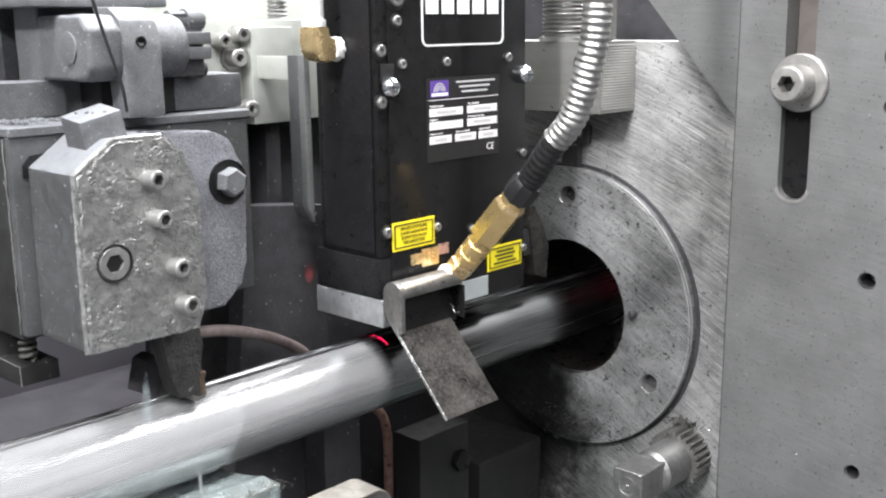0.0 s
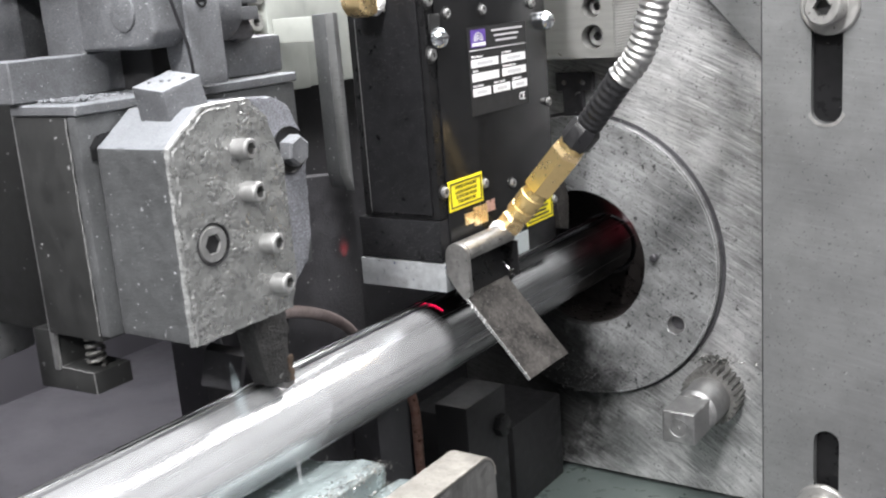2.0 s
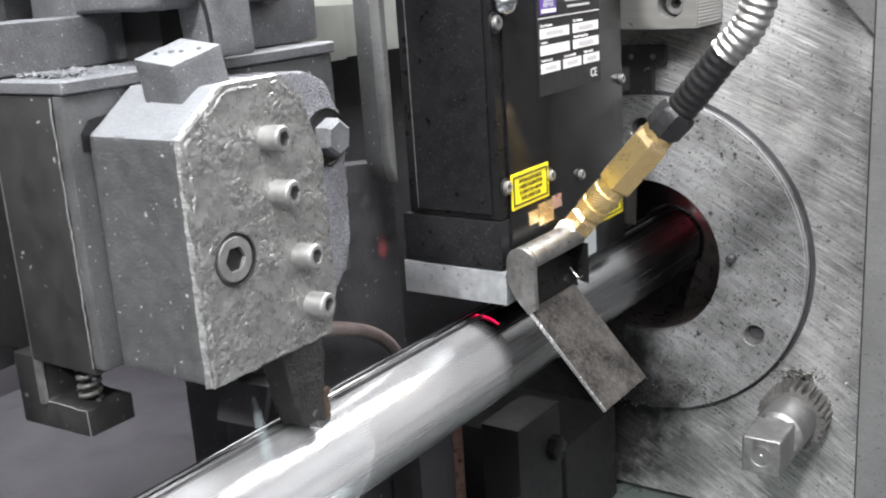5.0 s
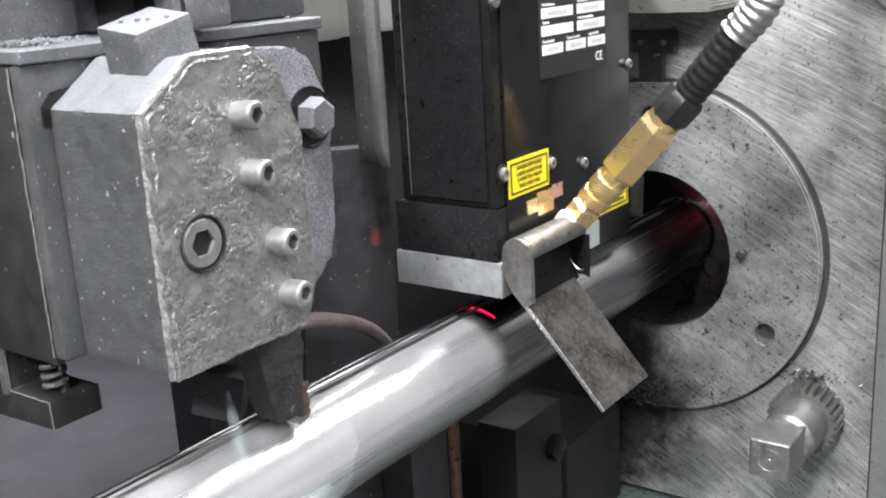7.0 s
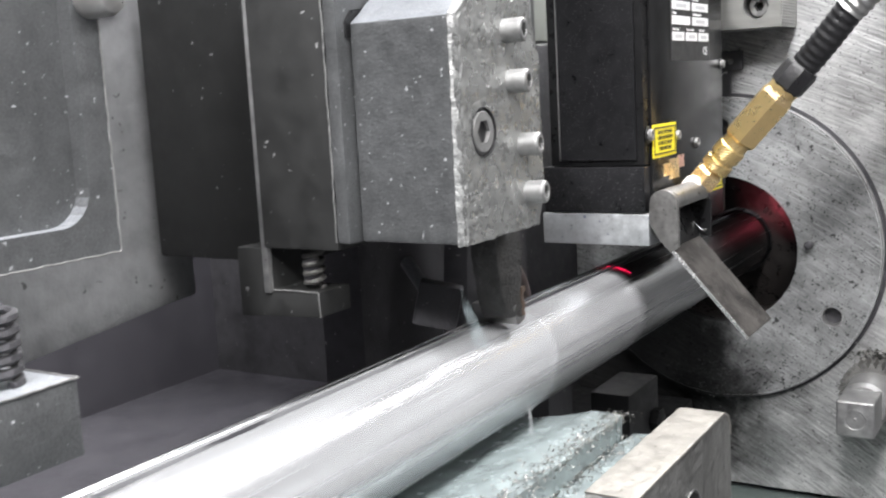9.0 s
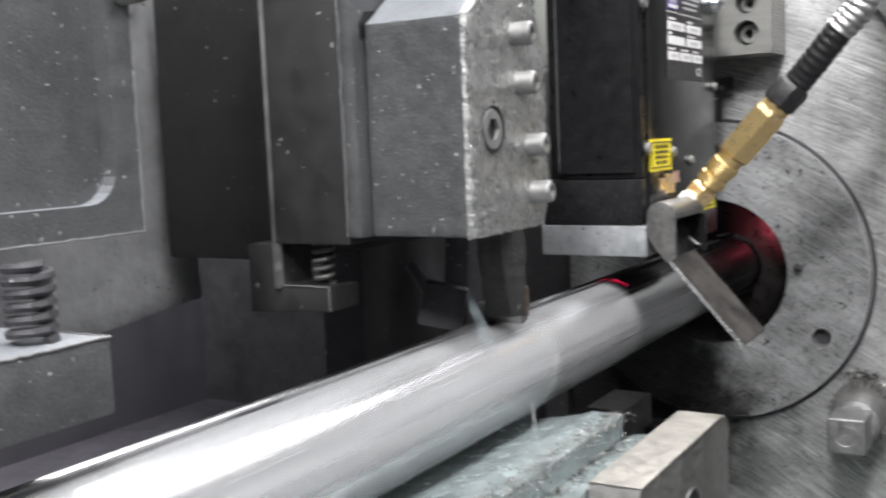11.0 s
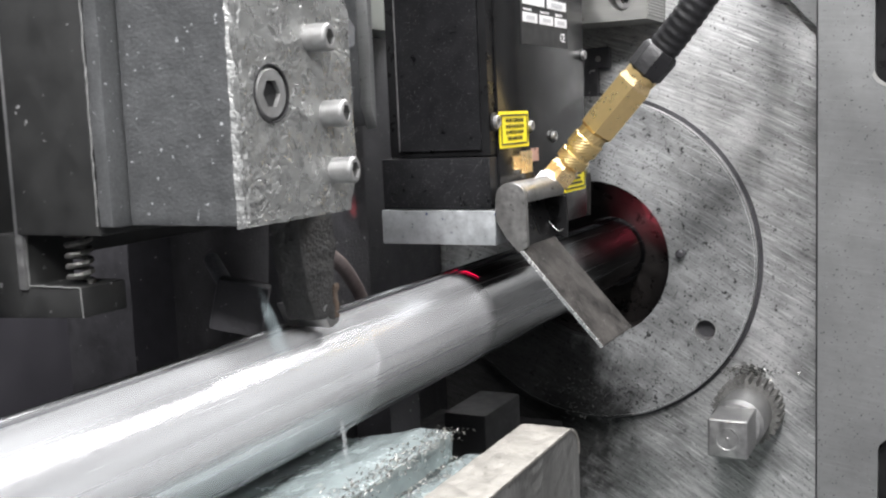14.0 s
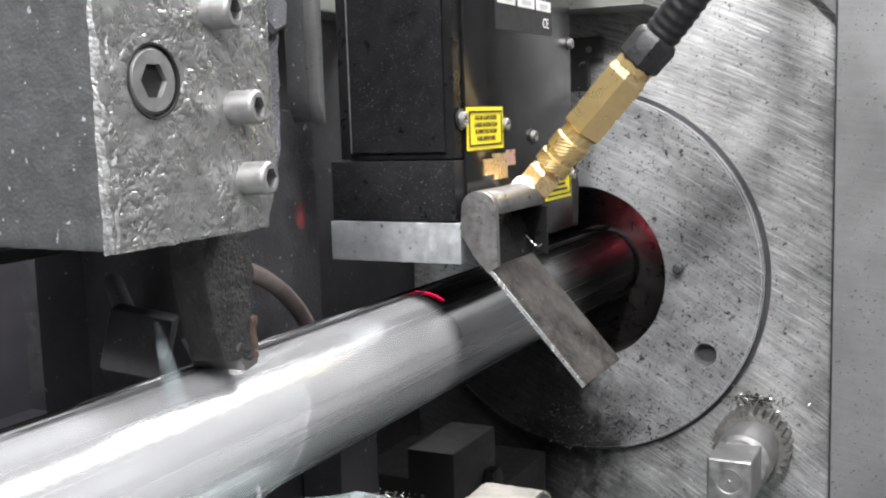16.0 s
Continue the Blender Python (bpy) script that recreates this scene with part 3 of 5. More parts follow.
w = pierced("y", [(-0.64, 0.884), (-0.20, 0.884), (-0.20, 1.2865), (-0.64, 1.2865)], [loop_circle(FX, FZ, 0.062, 48)], 0.690, 0.730)
tagged(link("wall_end", w, M_PLATE), "scratched milled steel end plate of the machine", "machine wall", kind="structure")
w = box(-1.6, 0.5, -1.2, 1.2, 0.0, 0.862)
tagged(link("machine_bed", w, M_BED_HAZE), "dark grey oily machine bed under the tube", "machine bed", kind="structure")
tagged(link("floor", box(-4, 4, -4, 4, -0.10, -0.001), M_HALL), "plain grey workshop floor", "floor", kind="structure")
tagged(link("ceiling", box(-4, 4, -4, 4, 4.0, 4.1), M_HALL), "plain pale workshop ceiling", "ceiling", kind="structure")
for name, b in (("wall_north", (-4, 4, 4.0, 4.1)), ("wall_south", (-4, 4, -4.1, -4.0)), ("wall_east", (4.0, 4.1, -4, 4)), ("wall_west", (-4.1, -4.0, -4, 4))):
    tagged(link(name, box(*b, 0, 4), M_HALL), "plain pale workshop wall", "wall", kind="structure")
w = box(-1.25, -1.20, -1.2, 1.2, 0.862, 1.45)
tagged(link("wall_back", w, M_BED_HAZE), "dark oily rear wall of the machine", "machine wall", kind="structure")
w = box(-1.20, -0.20, 0.86, 0.90, 0.84, 1.335)
tagged(link("wall_far", w, M_DARK), "dark plate behind the bore", "machine wall", kind="structure")


def flange():
    t = thing("flange", "round scratched steel flange plate bolted to the end plate", "flange")
    holes = [loop_circle(FX, FZ, 0.0565, 64)]
    for a in (90, 210, -30):
        holes.append(loop_circle(FX + 0.0935 * math.cos(radians(a)), FZ + 0.0935 * math.sin(radians(a)), 0.0078, 20))
    part("ring", pierced("y", loop_circle(FX, FZ, 0.1155, 96), holes, 0.681, 0.690), M_FLANGE, t, smooth=False)
    part("rim_chamfer", pierced_cone(FX, FZ, 0.1157, 0.1141, 0.6830, 0.6808, 96), M_CHAMFER, t, "chamfer round the rim with a painted highlight")
    # flat dark ring painted as the shade beside the flange edge
    part("rim_shade", pierced("y", loop_circle(FX, FZ, 0.1184, 96), [loop_circle(FX, FZ, 0.1157, 96)], 0.6885, 0.6899), M_DARK, t, "dark ring round the rim that paints its shade")
    for a in (90, 210, -30):
        c = (FX + 0.0935 * math.cos(radians(a)), FZ + 0.0935 * math.sin(radians(a)))
        # dark disc paints the shade at the bottom of the bolt hole
        part("hole_floor", lathe((c[0], 0.6897, c[1]), (c[0], 0.68, c[1]), [(0, 0.0069), (0.0006, 0.0069), (0.0006, 0)], 20), M_DARK, t)
        part("hole_chamfer", pierced_cone(*c, 0.0077, 0.0088, 0.6822, 0.6808, 24), M_EDGE, t, "bright chamfer")
        part("bolt_hole", pierced("y", loop_circle(*c, 0.0078, 20), [loop_circle(*c, 0.0068, 20)], 0.6812, 0.6895), M_DULL, t)
    part("set_screw", lathe((-0.421, 0.681, 1.078), (-0.421, 0.670, 1.078), [(0, 0.0032), (0.004, 0.0032), (0.005, 0.002), (0.005, 0)], 12), M_DARK, t)
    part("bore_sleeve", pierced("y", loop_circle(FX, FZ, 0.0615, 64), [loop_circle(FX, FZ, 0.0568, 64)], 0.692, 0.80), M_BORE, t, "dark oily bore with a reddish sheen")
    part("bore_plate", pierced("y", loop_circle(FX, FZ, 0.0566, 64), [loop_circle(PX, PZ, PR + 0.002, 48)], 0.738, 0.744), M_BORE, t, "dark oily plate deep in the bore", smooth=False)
    return t


flange()


def slotted_plate():
    t = thing("slotted_plate", "grey ground steel slab with upright bolt slots", "machine plate")
    holes = [loop_slot(-0.287, 1.186, 1.36, 0.020), loop_slot(-0.2845, 0.865, 0.968, 0.0175)]
    for x, z, r in ((-0.234, 1.140, 0.0058), (-0.234, 1.011, 0.0052), (-0.228, 1.279, 0.0062), (-0.228, 1.249, 0.0045)):
        holes.append(loop_circle(x, z, r, 18))
    out = [(-0.329, 0.84), (0.30, 0.84), (0.30, 1.335), (-0.329, 1.335)]
    part("slab", pierced("y", out, holes, 0.655, 0.690, 0.0), M_SLAB, t, smooth=False)
    part("edge_line", box(-0.3302, -0.3291, 0.6562, 0.6895, 0.8795, 1.335), M_NEAR_BLACK, t, "thin dark strip along the edge", smooth=False)
    # black sheet set shallow in the slot to stand for its shade
    part("slot_back", box(-0.2968, -0.2772, 0.661, 0.6897, 1.187, 1.262), M_BLACK, t, "black sheet that paints the shade in the slot", smooth=False)
    part("slot_back", box(-0.2968, -0.2772, 0.672, 0.6897, 1.2625, 1.334), M_SLOT, t, "brown oily metal behind the slot", smooth=False)
    lip = [(-0.287 + 0.0102 * math.cos(radians(a)), 1.196 + 0.0102 * math.sin(radians(a))) for a in range(190, 351, 10)]
    lip += [(-0.287 + 0.0125 * math.cos(radians(a)), 1.1962 + 0.0125 * math.sin(radians(a))) for a in range(340, 199, -10)]
    part("worn_lip", prism("y", lip, 0.6546, 0.6556), M_STEEL, t, "bright worn lip", smooth=False)
    # same black filler for the shade in the lower slot
    part("slot_back", box(-0.2930, -0.2760, 0.664, 0.6897, 0.867, 0.967), M_BLACK, t, "black sheet that paints the shade in the slot", smooth=False)
    for x, z, r in ((-0.234, 1.140, 0.0058), (-0.234, 1.011, 0.0052), (-0.228, 1.279, 0.0062), (-0.228, 1.249, 0.0045)):
        part("thread", pierced("y", loop_circle(x, z, r * 0.99, 18), [loop_circle(x, z, r * 0.8, 18)], 0.657, 0.675), M_DARK, t)
        part("hole_floor", lathe((x, 0.675, z), (x, 0.67, z), [(0, r * 0.98), (0.001, r * 0.98), (0.001, 0)], 18), M_DULL, t)
    for x, z in ((-0.285, 1.262), (-0.2865, 0.908)):
        part("washer", lathe((x, 0.655, z), (x, 0.60, z), [(0, 0.0185), (0.003, 0.0185), (0.0038, 0.0175), (0.0038, 0)], 40), M_STEEL, t)
        socket_screw("socket_bolt", (x, 0.6512, z), (0, -1, 0), 0.0115, 0.018, M_STEEL, t)
    return t


slotted_plate()


def corner_plate():
    t = thing("corner_plate", "smooth grey steel plate with a slanting edge", "machine plate")
    part("sheet", prism("y", [(-0.433, 1.335), (-0.3305, 1.2208), (-0.3305, 1.335)], 0.680, 0.6898, 0.0006), M_SLAB, t, smooth=False)
    return t


corner_plate()


def clamp_block():
    t = thing("column_block", "machined grey clamp block with two socket screws", "clamp block")
    part("block", pierced("y", [(-0.540, 1.235), (-0.432, 1.235), (-0.432, 1.287), (-0.540, 1.287)],
                          [loop_circle(-0.449, 1.250, 0.0088, 24), loop_circle(-0.449, 1.271, 0.0075, 24)], 0.645, 0.6899), M_BLOCK, t, smooth=False)
    for z, r in ((1.250, 0.0072), (1.271, 0.006)):
        socket_screw("socket_screw", (-0.449, 0.668, z), (0, -1, 0), r, 0.014, M_DULL, t)
    ribs = [(-0.4325, 1.2365)] + [(-0.4319 + 0.0006 * (k % 2), 1.2368 + 0.0010 * k) for k in range(49)] + [(-0.4325, 1.2862)]
    part("ribbed_side", prism("y", ribs, 0.6465, 0.6895), M_BLOCK, t, "finely ribbed machined side", smooth=False)
    part("thread", sweep([(-0.478, 0.662, 1.288), (-0.478, 0.662, 1.335)], 0.0155, 20, 8, (0.0032, 0.0012)), M_DULL, t, "threaded rod")
    part("post", box(-0.452, -0.4335, 0.650, 0.668, 1.2872, 1.345, 0.004, 4), M_BLOCK, t)
    part("collar", lathe((-0.478, 0.662, 1.287), (-0.478, 0.662, 1.3), [(0, 0.019), (0.003, 0.019), (0.0035, 0.018), (0.0035, 0)], 24), M_DULL, t)
    return t


clamp_block()


def tee_plate():
    t = thing("tee_plate", "small dark T-shaped plate riveted to the end plate", "bracket")
    part("plate", prism("y", [(-0.502, 1.207), (-0.496, 1.207), (-0.496, 1.187), (-0.479, 1.187), (-0.479, 1.207), (-0.470, 1.207), (-0.470, 1.2212), (-0.502, 1.2212)], 0.6845, 0.6898, 0.0006, 1), M_DARK, t)
    for x in (-0.4945, -0.4782):
        part("rivet", lathe((x, 0.6846, 1.2135), (x, 0.68, 1.2135), [(0, 0.0021), (0.0009, 0.0019), (0.0014, 0.0010), (0.0014, 0)], 14), M_SCREW, t)
    return t


tee_plate()


def pinion_shaft():
    t = thing("pinion_shaft", "square-ended steel adjusting shaft with a toothed collar", "shaft")
    cx, cz = -0.3762, 0.9722
    sq = 0.0122
    part("square_end", box(cx - sq, cx + sq, 0.609, 0.646, cz - sq, cz + sq, 0.0019, 3), M_DULL, t)
    part("centre_mark", lathe((cx, 0.6092, cz), (cx, 0.6, cz), [(0, 0.0075), (0.0004, 0.0075), (0.0004, 0.0066), (0.0001, 0.0062), (0.0001, 0.0015), (0.0006, 0.001), (0.0006, 0)], 24), M_DULL, t)
    part("barrel", lathe((cx, 0.692, cz), (cx, 0.6, cz), [(0, 0.0168), (0.050, 0.0168), (0.053, 0.0145), (0.053, 0)], 40), M_DULL, t)
    n, pts = 26, []
    for i in range(n):
        for k, r in ((0, 0.0195), (0.3, 0.0226), (0.65, 0.0226), (0.95, 0.0195)):
            a = 2 * math.pi * (i + k) / n
            pts.append((cx + r * math.cos(a), cz + r * math.sin(a)))
    part("toothed_collar", pierced("y", pts, [loop_circle(cx, cz, 0.0169, 40)], 0.671, 0.6899), M_TOOTH, t, "worn toothed collar full of swarf", smooth=False)
    return t


pinion_shaft()

# ---- the tube ----
tube = thing("steel_tube", "shiny streaked steel tube running into the flange bore", "tube")
part("tube_wall", lathe((PX, -0.75, PZ), (PX, 0.84, PZ), [(0, PR - 0.003), (0, PR), (1.59, PR), (1.59, PR - 0.003)], 128), M_PIPE, tube)


def seam_strip(name, a0, a1, lift, material, label, y1=0.84):
    """A narrow band along the tube between two angles round it, raised in its middle."""
    bm = bmesh.new()
    rows = []
    for y in (-0.75, y1):
        ring = []
        for k in range(5):
            a, r = radians(a0 + (a1 - a0) * k / 4), PR + 0.0005 + lift * math.sin(math.pi * k / 4)
            ring.append(bm.verts.new((PX + r * math.cos(a), y, PZ + r * math.sin(a))))
        rows.append(ring)
    for k in range(4):
        bm.faces.new((rows[0][k], rows[0][k + 1], rows[1][k + 1], rows[1][k]))
    part(name, bm, material, tube, label)


# dark strips mark the seam and paint the housing's dark reflection
seam_strip("weld_seam", 83.0, 89.5, 0.0, M_SEAM_DARK, "dark scale and painted reflection beside the seam")
seam_strip("seam_bead", 95.5, 98.5, 0.0007, M_PIPE, "bright bead along the weld seam")
seam_strip("weld_seam", 99.0, 107.0, 0.0, M_SEAM_DARK, "dark lengthwise weld seam with a painted reflection")
seam_strip("seam_bead", 109.5, 112.0, 0.0006, M_PIPE, "bright bead along the weld seam")

lbm = bmesh.new()
ra, rb = [], []
for i in range(25):
    a = radians(120 - 61 * i / 24)
    hw = 0.00045 * math.sin(math.pi * (i + 0.6) / 25.2) + 0.0002
    c, s_ = math.cos(a), math.sin(a)
    ra.append(lbm.verts.new((PX + (PR + 0.0005) * c, 0.4688 - hw, PZ + (PR + 0.0005) * s_)))
    rb.append(lbm.verts.new((PX + (PR + 0.0005) * c, 0.4688 + hw, PZ + (PR + 0.0005) * s_)))
for i in range(24):
    lbm.faces.new((ra[i], ra[i + 1], rb[i + 1], rb[i]))
tagged(link("laser_line", lbm, M_LASER), "thin red laser line across the tube", "laser line")


# ---- the inspection head ----
def scanner_head():
    t = thing("inspection_head", "black laser inspection head hung over the tube", "camera head")
    xf = -0.456
    part("body", box(-0.514, xf - 0.0015, 0.4475, 0.588, 1.157, 1.42, 0.0008), M_BLACK, t)
    part("front_cover", box(xf - 0.0014, xf, 0.4555, 0.588, 1.1135, 1.42, 0.0004), M_COVER, t, "glossy black front cover")
    part("lower_body", box(-0.519, xf - 0.0015, 0.4465, 0.588, 1.1305, 1.1565, 0.001), M_BLACKD, t)
    part("side_cover", box(-0.507, -0.4615, 0.4455, 0.4474, 1.160, 1.42, 0.0006), M_BLACKD, t, "black side cover specked with dust")
    part("cover_line", box(-0.5083, -0.5078, 0.4468, 0.4476, 1.16, 1.42), M_DULL, t, "thin pale edge")
    part("foot_plate", box(-0.520, -0.4555, 0.446, 0.470, 1.1125, 1.130, 0.0005), M_FOOT, t, "galvanised foot plate")
    part("rear_foot", box(-0.520, -0.460, 0.4702, 0.586, 1.114, 1.130, 0.0005), M_BLACK, t)
    # cap screws on the front
    for y, z, r in ((0.449, 1.2855, 0.0036), (0.449, 1.2545, 0.0036), (0.463, 1.303, 0.0032), (0.467, 1.277, 0.0028), (0.507, 1.277, 0.0028), (0.569, 1.278, 0.0028),
                    (0.4515, 1.1735, 0.0032), (0.4965, 1.1705, 0.0028), (0.531, 1.164, 0.0028), (0.5855, 1.211, 0.0026), (0.5862, 1.142, 0.0026), (0.463, 1.317, 0.0055)):
        part("screw_recess", lathe((xf - 0.0006, y, z), (xf, y, z), [(0, r * 1.45), (0.0008, r * 1.45), (0.0008, r * 1.02)], 24), M_INK, t)
        socket_screw("cap_screw", (xf, y, z), (1, 0, 0), r, 0.0022, M_DULL, t)
    part("notch_plate", box(xf - 0.001, xf + 0.0006, 0.4495, 0.4605, 1.266, 1.2775, 0.0008), M_INK, t)
    for y, z in ((0.4562, 1.2635), (0.5865, 1.2655)):
        part("cross_screw", lathe((xf, y, z), (xf + 0.02, y, z), [(0, 0.0062), (0.003, 0.0062), (0.0055, 0.0045), (0.0065, 0.002), (0.0065, 0)], 24), M_ZINC, t, "bright zinc cross-head screw")
        part("cross_slot", box(xf + 0.0062, xf + 0.0068, y - 0.0032, y + 0.0032, z - 0.0006, z + 0.0006), M_DARK, t)
    # maker's panel: plain frame with plain shapes
    def rounded(y0, y1, z0, z1, r):
        return [(cy + r * math.cos(radians(a0 + 15 * k)), cz + r * math.sin(radians(a0 + 15 * k)))
                for cy, cz, a0 in ((y1 - r, z1 - r, 0), (y0 + r, z1 - r, 90), (y0 + r, z0 + r, 180), (y1 - r, z0 + r, 270)) for k in range(7)]
    fr = pierced("x", rounded(0.485, 0.564, 1.287, 1.345, 0.005), [rounded(0.4862, 0.5628, 1.2882, 1.3438, 0.0038)], xf, xf + 0.0005)
    panel = part("maker_panel", fr, M_WHITE, t, "white line frame", smooth=False)
    for i in range(5):
        part("maker_mark", slab_x(0.489 + i * 0.0146, 0.5 + i * 0.0146, 1.307, 1.322, xf, 0.0005), M_WHITE, panel)
    # data plate
    dp = part("data_plate", slab_x(0.4885, 0.559, 1.2135, 1.2670, xf, 0.0006), M_INK, t, "black data plate with white fields")
    x1 = xf + 0.0006
    part("plate_mark", slab_x(0.4915, 0.5085, 1.2548, 1.2655, x1, 0.0003), M_PURPLE, dp)
    for q in (0.0022, 0.0038, 0.0054):
        am = pierced("x", [(0.5 + q * math.cos(math.pi * k / 12), 1.2585 + q * math.sin(math.pi * k / 12)) for k in range(13)] +
                     [(0.5 + (q - 0.0007) * math.cos(math.pi * k / 12), 1.2585 + (q - 0.0007) * math.sin(math.pi * k / 12)) for k in range(12, -1, -1)], [], x1 + 0.0003, x1 + 0.0005)
        part("plate_arc", am, M_GREYP, dp, smooth=False)
    part("plate_bar", slab_x(0.4925, 0.5075, 1.2556, 1.2576, x1 + 0.0003, 0.0003), M_WHITE, dp)
    for k, (a, c) in enumerate(((0.516, 0.5545), (0.519, 0.549), (0.521, 0.5465))):
        part("address_bar", slab_x(a, c, 1.2632 - k * 0.0032, 1.2644 - k * 0.0032, x1, 0.0003), M_GREYP, dp)
    part("rule", slab_x(0.4895, 0.558, 1.2529, 1.2533, x1, 0.0003), M_WHITE, dp)
    tm = lambda y, z: pose(x1 + 0.0004, y, z, 90, 0, 90)
    for y0, y1, z1, text in ((0.4905, 0.522, 1.2485, "Model Number"), (0.5265, 0.5565, 1.2485, "Part Number"), (0.4905, 0.522, 1.2400, "Options"), (0.5265, 0.5565, 1.2400, "Manufacturing Date"),
                             (0.4905, 0.511, 1.2308, "Head Serial #"), (0.5145, 0.535, 1.2308, "Camera Serial #"), (0.538, 0.557, 1.2308, "Light Serial #")):
        f = part("field", slab_x(y0, y1, z1 - 0.0058, z1 - 0.0008, x1, 0.0003), M_WHITE, dp)
        words("field_name", text, 0.0021, tm(y0 + 0.0002, z1 + 0.0007), M_WHITE, dp, "LEFT")
        if text != "Options":
            part("field_bar", slab_x(y0 + (y1 - y0) * 0.2, y0 + (y1 - y0) * 0.78, z1 - 0.0043, z1 - 0.0023, x1 + 0.0003, 0.0002), M_GREYP, dp)
    words("plate_sign", "CE", 0.0068, tm(0.5495, 1.2190), M_WHITE, dp)

    # yellow warning labels
    def warning(y0, y1, z0, z1, lines):
        lb = part("warning_label", slab_x(y0, y1, z0, z1, xf, 0.0005), M_YELLOW, t, "yellow warning label with a black border")
        e, g = 0.0016, 0.0008
        part("border", pierced("x", [(y0 + e, z0 + e), (y1 - e, z0 + e), (y1 - e, z1 - e), (y0 + e, z1 - e)],
                               [[(y0 + e + g, z0 + e + g), (y1 - e - g, z0 + e + g), (y1 - e - g, z1 - e - g), (y0 + e + g, z1 - e - g)]], xf + 0.0005, xf + 0.0008), M_INK, lb, smooth=False)
        n = len(lines)
        for k, s_ in enumerate(lines):
            z = z1 - 0.0047 - k * (z1 - z0 - 0.0094) / (n - 1)
            if isinstance(s_, str):
                words("warning_line", s_, 0.0029, pose(xf + 0.0007, (y0 + y1) / 2, z, 90, 0, 90), M_INK, lb)
            else:
                part("text_bar", slab_x((y0 + y1) / 2 - s_, (y0 + y1) / 2 + s_, z - 0.0006, z + 0.0006, xf + 0.0005, 0.0003), M_INK, lb)
        return lb
    warning(0.456, 0.494, 1.160, 1.1785, ["AVOID EXPOSURE", "LASER RADIATION", "IS EMITTED FROM", "THIS APERTURE"])
    warning(0.5475, 0.5845, 1.1305, 1.148, [0.009, 0.011, 0.0085, 0.012])
    # copper coloured aperture
    part("aperture_window", slab_x(0.472, 0.482, 1.1485, 1.1555, xf, 0.0006), M_BRASSL, t)
    part("aperture_window", slab_x(0.4822, 0.4975, 1.146, 1.1575, xf, 0.0008), M_BRASSL, t)
    part("aperture_window", slab_x(0.4977, 0.5075, 1.1515, 1.1585, xf, 0.0006), M_COPPER, t)
    part("silver_tag", slab_x(0.5145, 0.5475, 1.1145, 1.1285, xf, 0.0006), M_SILV, t)
    return t


scanner_head()


def side_wing():
    t = thing("side_fin", "pointed translucent fin beside the inspection head, built dark and opaque", "deflector")
    # dark opaque stand-in for a translucent fin
    part("wing", prism("x", [(0.6165, 1.1135), (0.631, 1.109), (0.6335, 1.134), (0.624, 1.155), (0.6165, 1.1655), (0.6105, 1.152)], -0.478, -0.468, 0.001), M_BLADE, t)
    part("wing_root", box(-0.478, -0.470, 0.5882, 0.6165, 1.13, 1.150, 0.0005), M_DARK, t)
    return t


side_wing()


def air_knife():
    t = thing("air_knife", "dark steel air knife with a slanting blade over the tube", "air knife")
    # rounded bar with a flat front
    pts = [(-0.439, 1.112), (-0.4393, 1.136)]
    for k in range(13):
        a = radians(20 + 140 * k / 12)
        pts.append((-0.4472 + 0.0082 * math.cos(a), 1.1355 + 0.0082 * math.sin(a)))
    pts += [(-0.4555, 1.134), (-0.4555, 1.125), (-0.450, 1.116), (-0.4435, 1.109)]
    part("end_cheek", prism("y", pts, 0.4465, 0.4500, 0.0005), M_KNIFE, t)
    bar = [(-0.4400, 1.1335), (-0.4393, 1.136)] + pts[2:15] + [(-0.4555, 1.1335)]
    part("bar", prism("y", bar, 0.4502, 0.503, 0.0), M_KNIFE, t)
    part("back_web", prism("y", [(-0.4555, 1.1333), (-0.452, 1.1333), (-0.4445, 1.1085), (-0.447, 1.1085)], 0.4502, 0.503), M_BLACK, t)
    part("far_cheek", prism("y", [(-0.4405, 1.1325), (-0.4385, 1.1325), (-0.4385, 1.110), (-0.452, 1.113), (-0.4545, 1.1325)], 0.5032, 0.5045), M_BLACK, t)
    part("web_edge", sweep([(-0.4550, 0.5006, 1.1265), (-0.4485, 0.5003, 1.1195), (-0.4425, 0.4998, 1.1140), (-0.4402, 0.4998, 1.1150)], 0.00032, 8, 5), M_EDGE, t, "bright bare lower edge")
    # blade
    d = Vector((0.0400, 0, -0.0455)).normalized()
    n = Vector((-d.z, 0, d.x))
    p0 = Vector((-0.4428, 0, 1.1115))
    L_ = 0.0625
    prof = [p0, p0 + d * L_, p0 + d * L_ - n * 0.0016, p0 - n * 0.0016]
    part("blade", prism("y", [(p.x, p.z) for p in prof], 0.4475, 0.4955, 0.0002), M_BLADE, t, "dark scuffed blade")
    part("blade_edge", prism("y", [(p.x + n.x * 0.0001, p.z + n.z * 0.0001) for p in prof], 0.4466, 0.4474), M_EDGE, t, "bright bare edge")
    return t


air_knife()


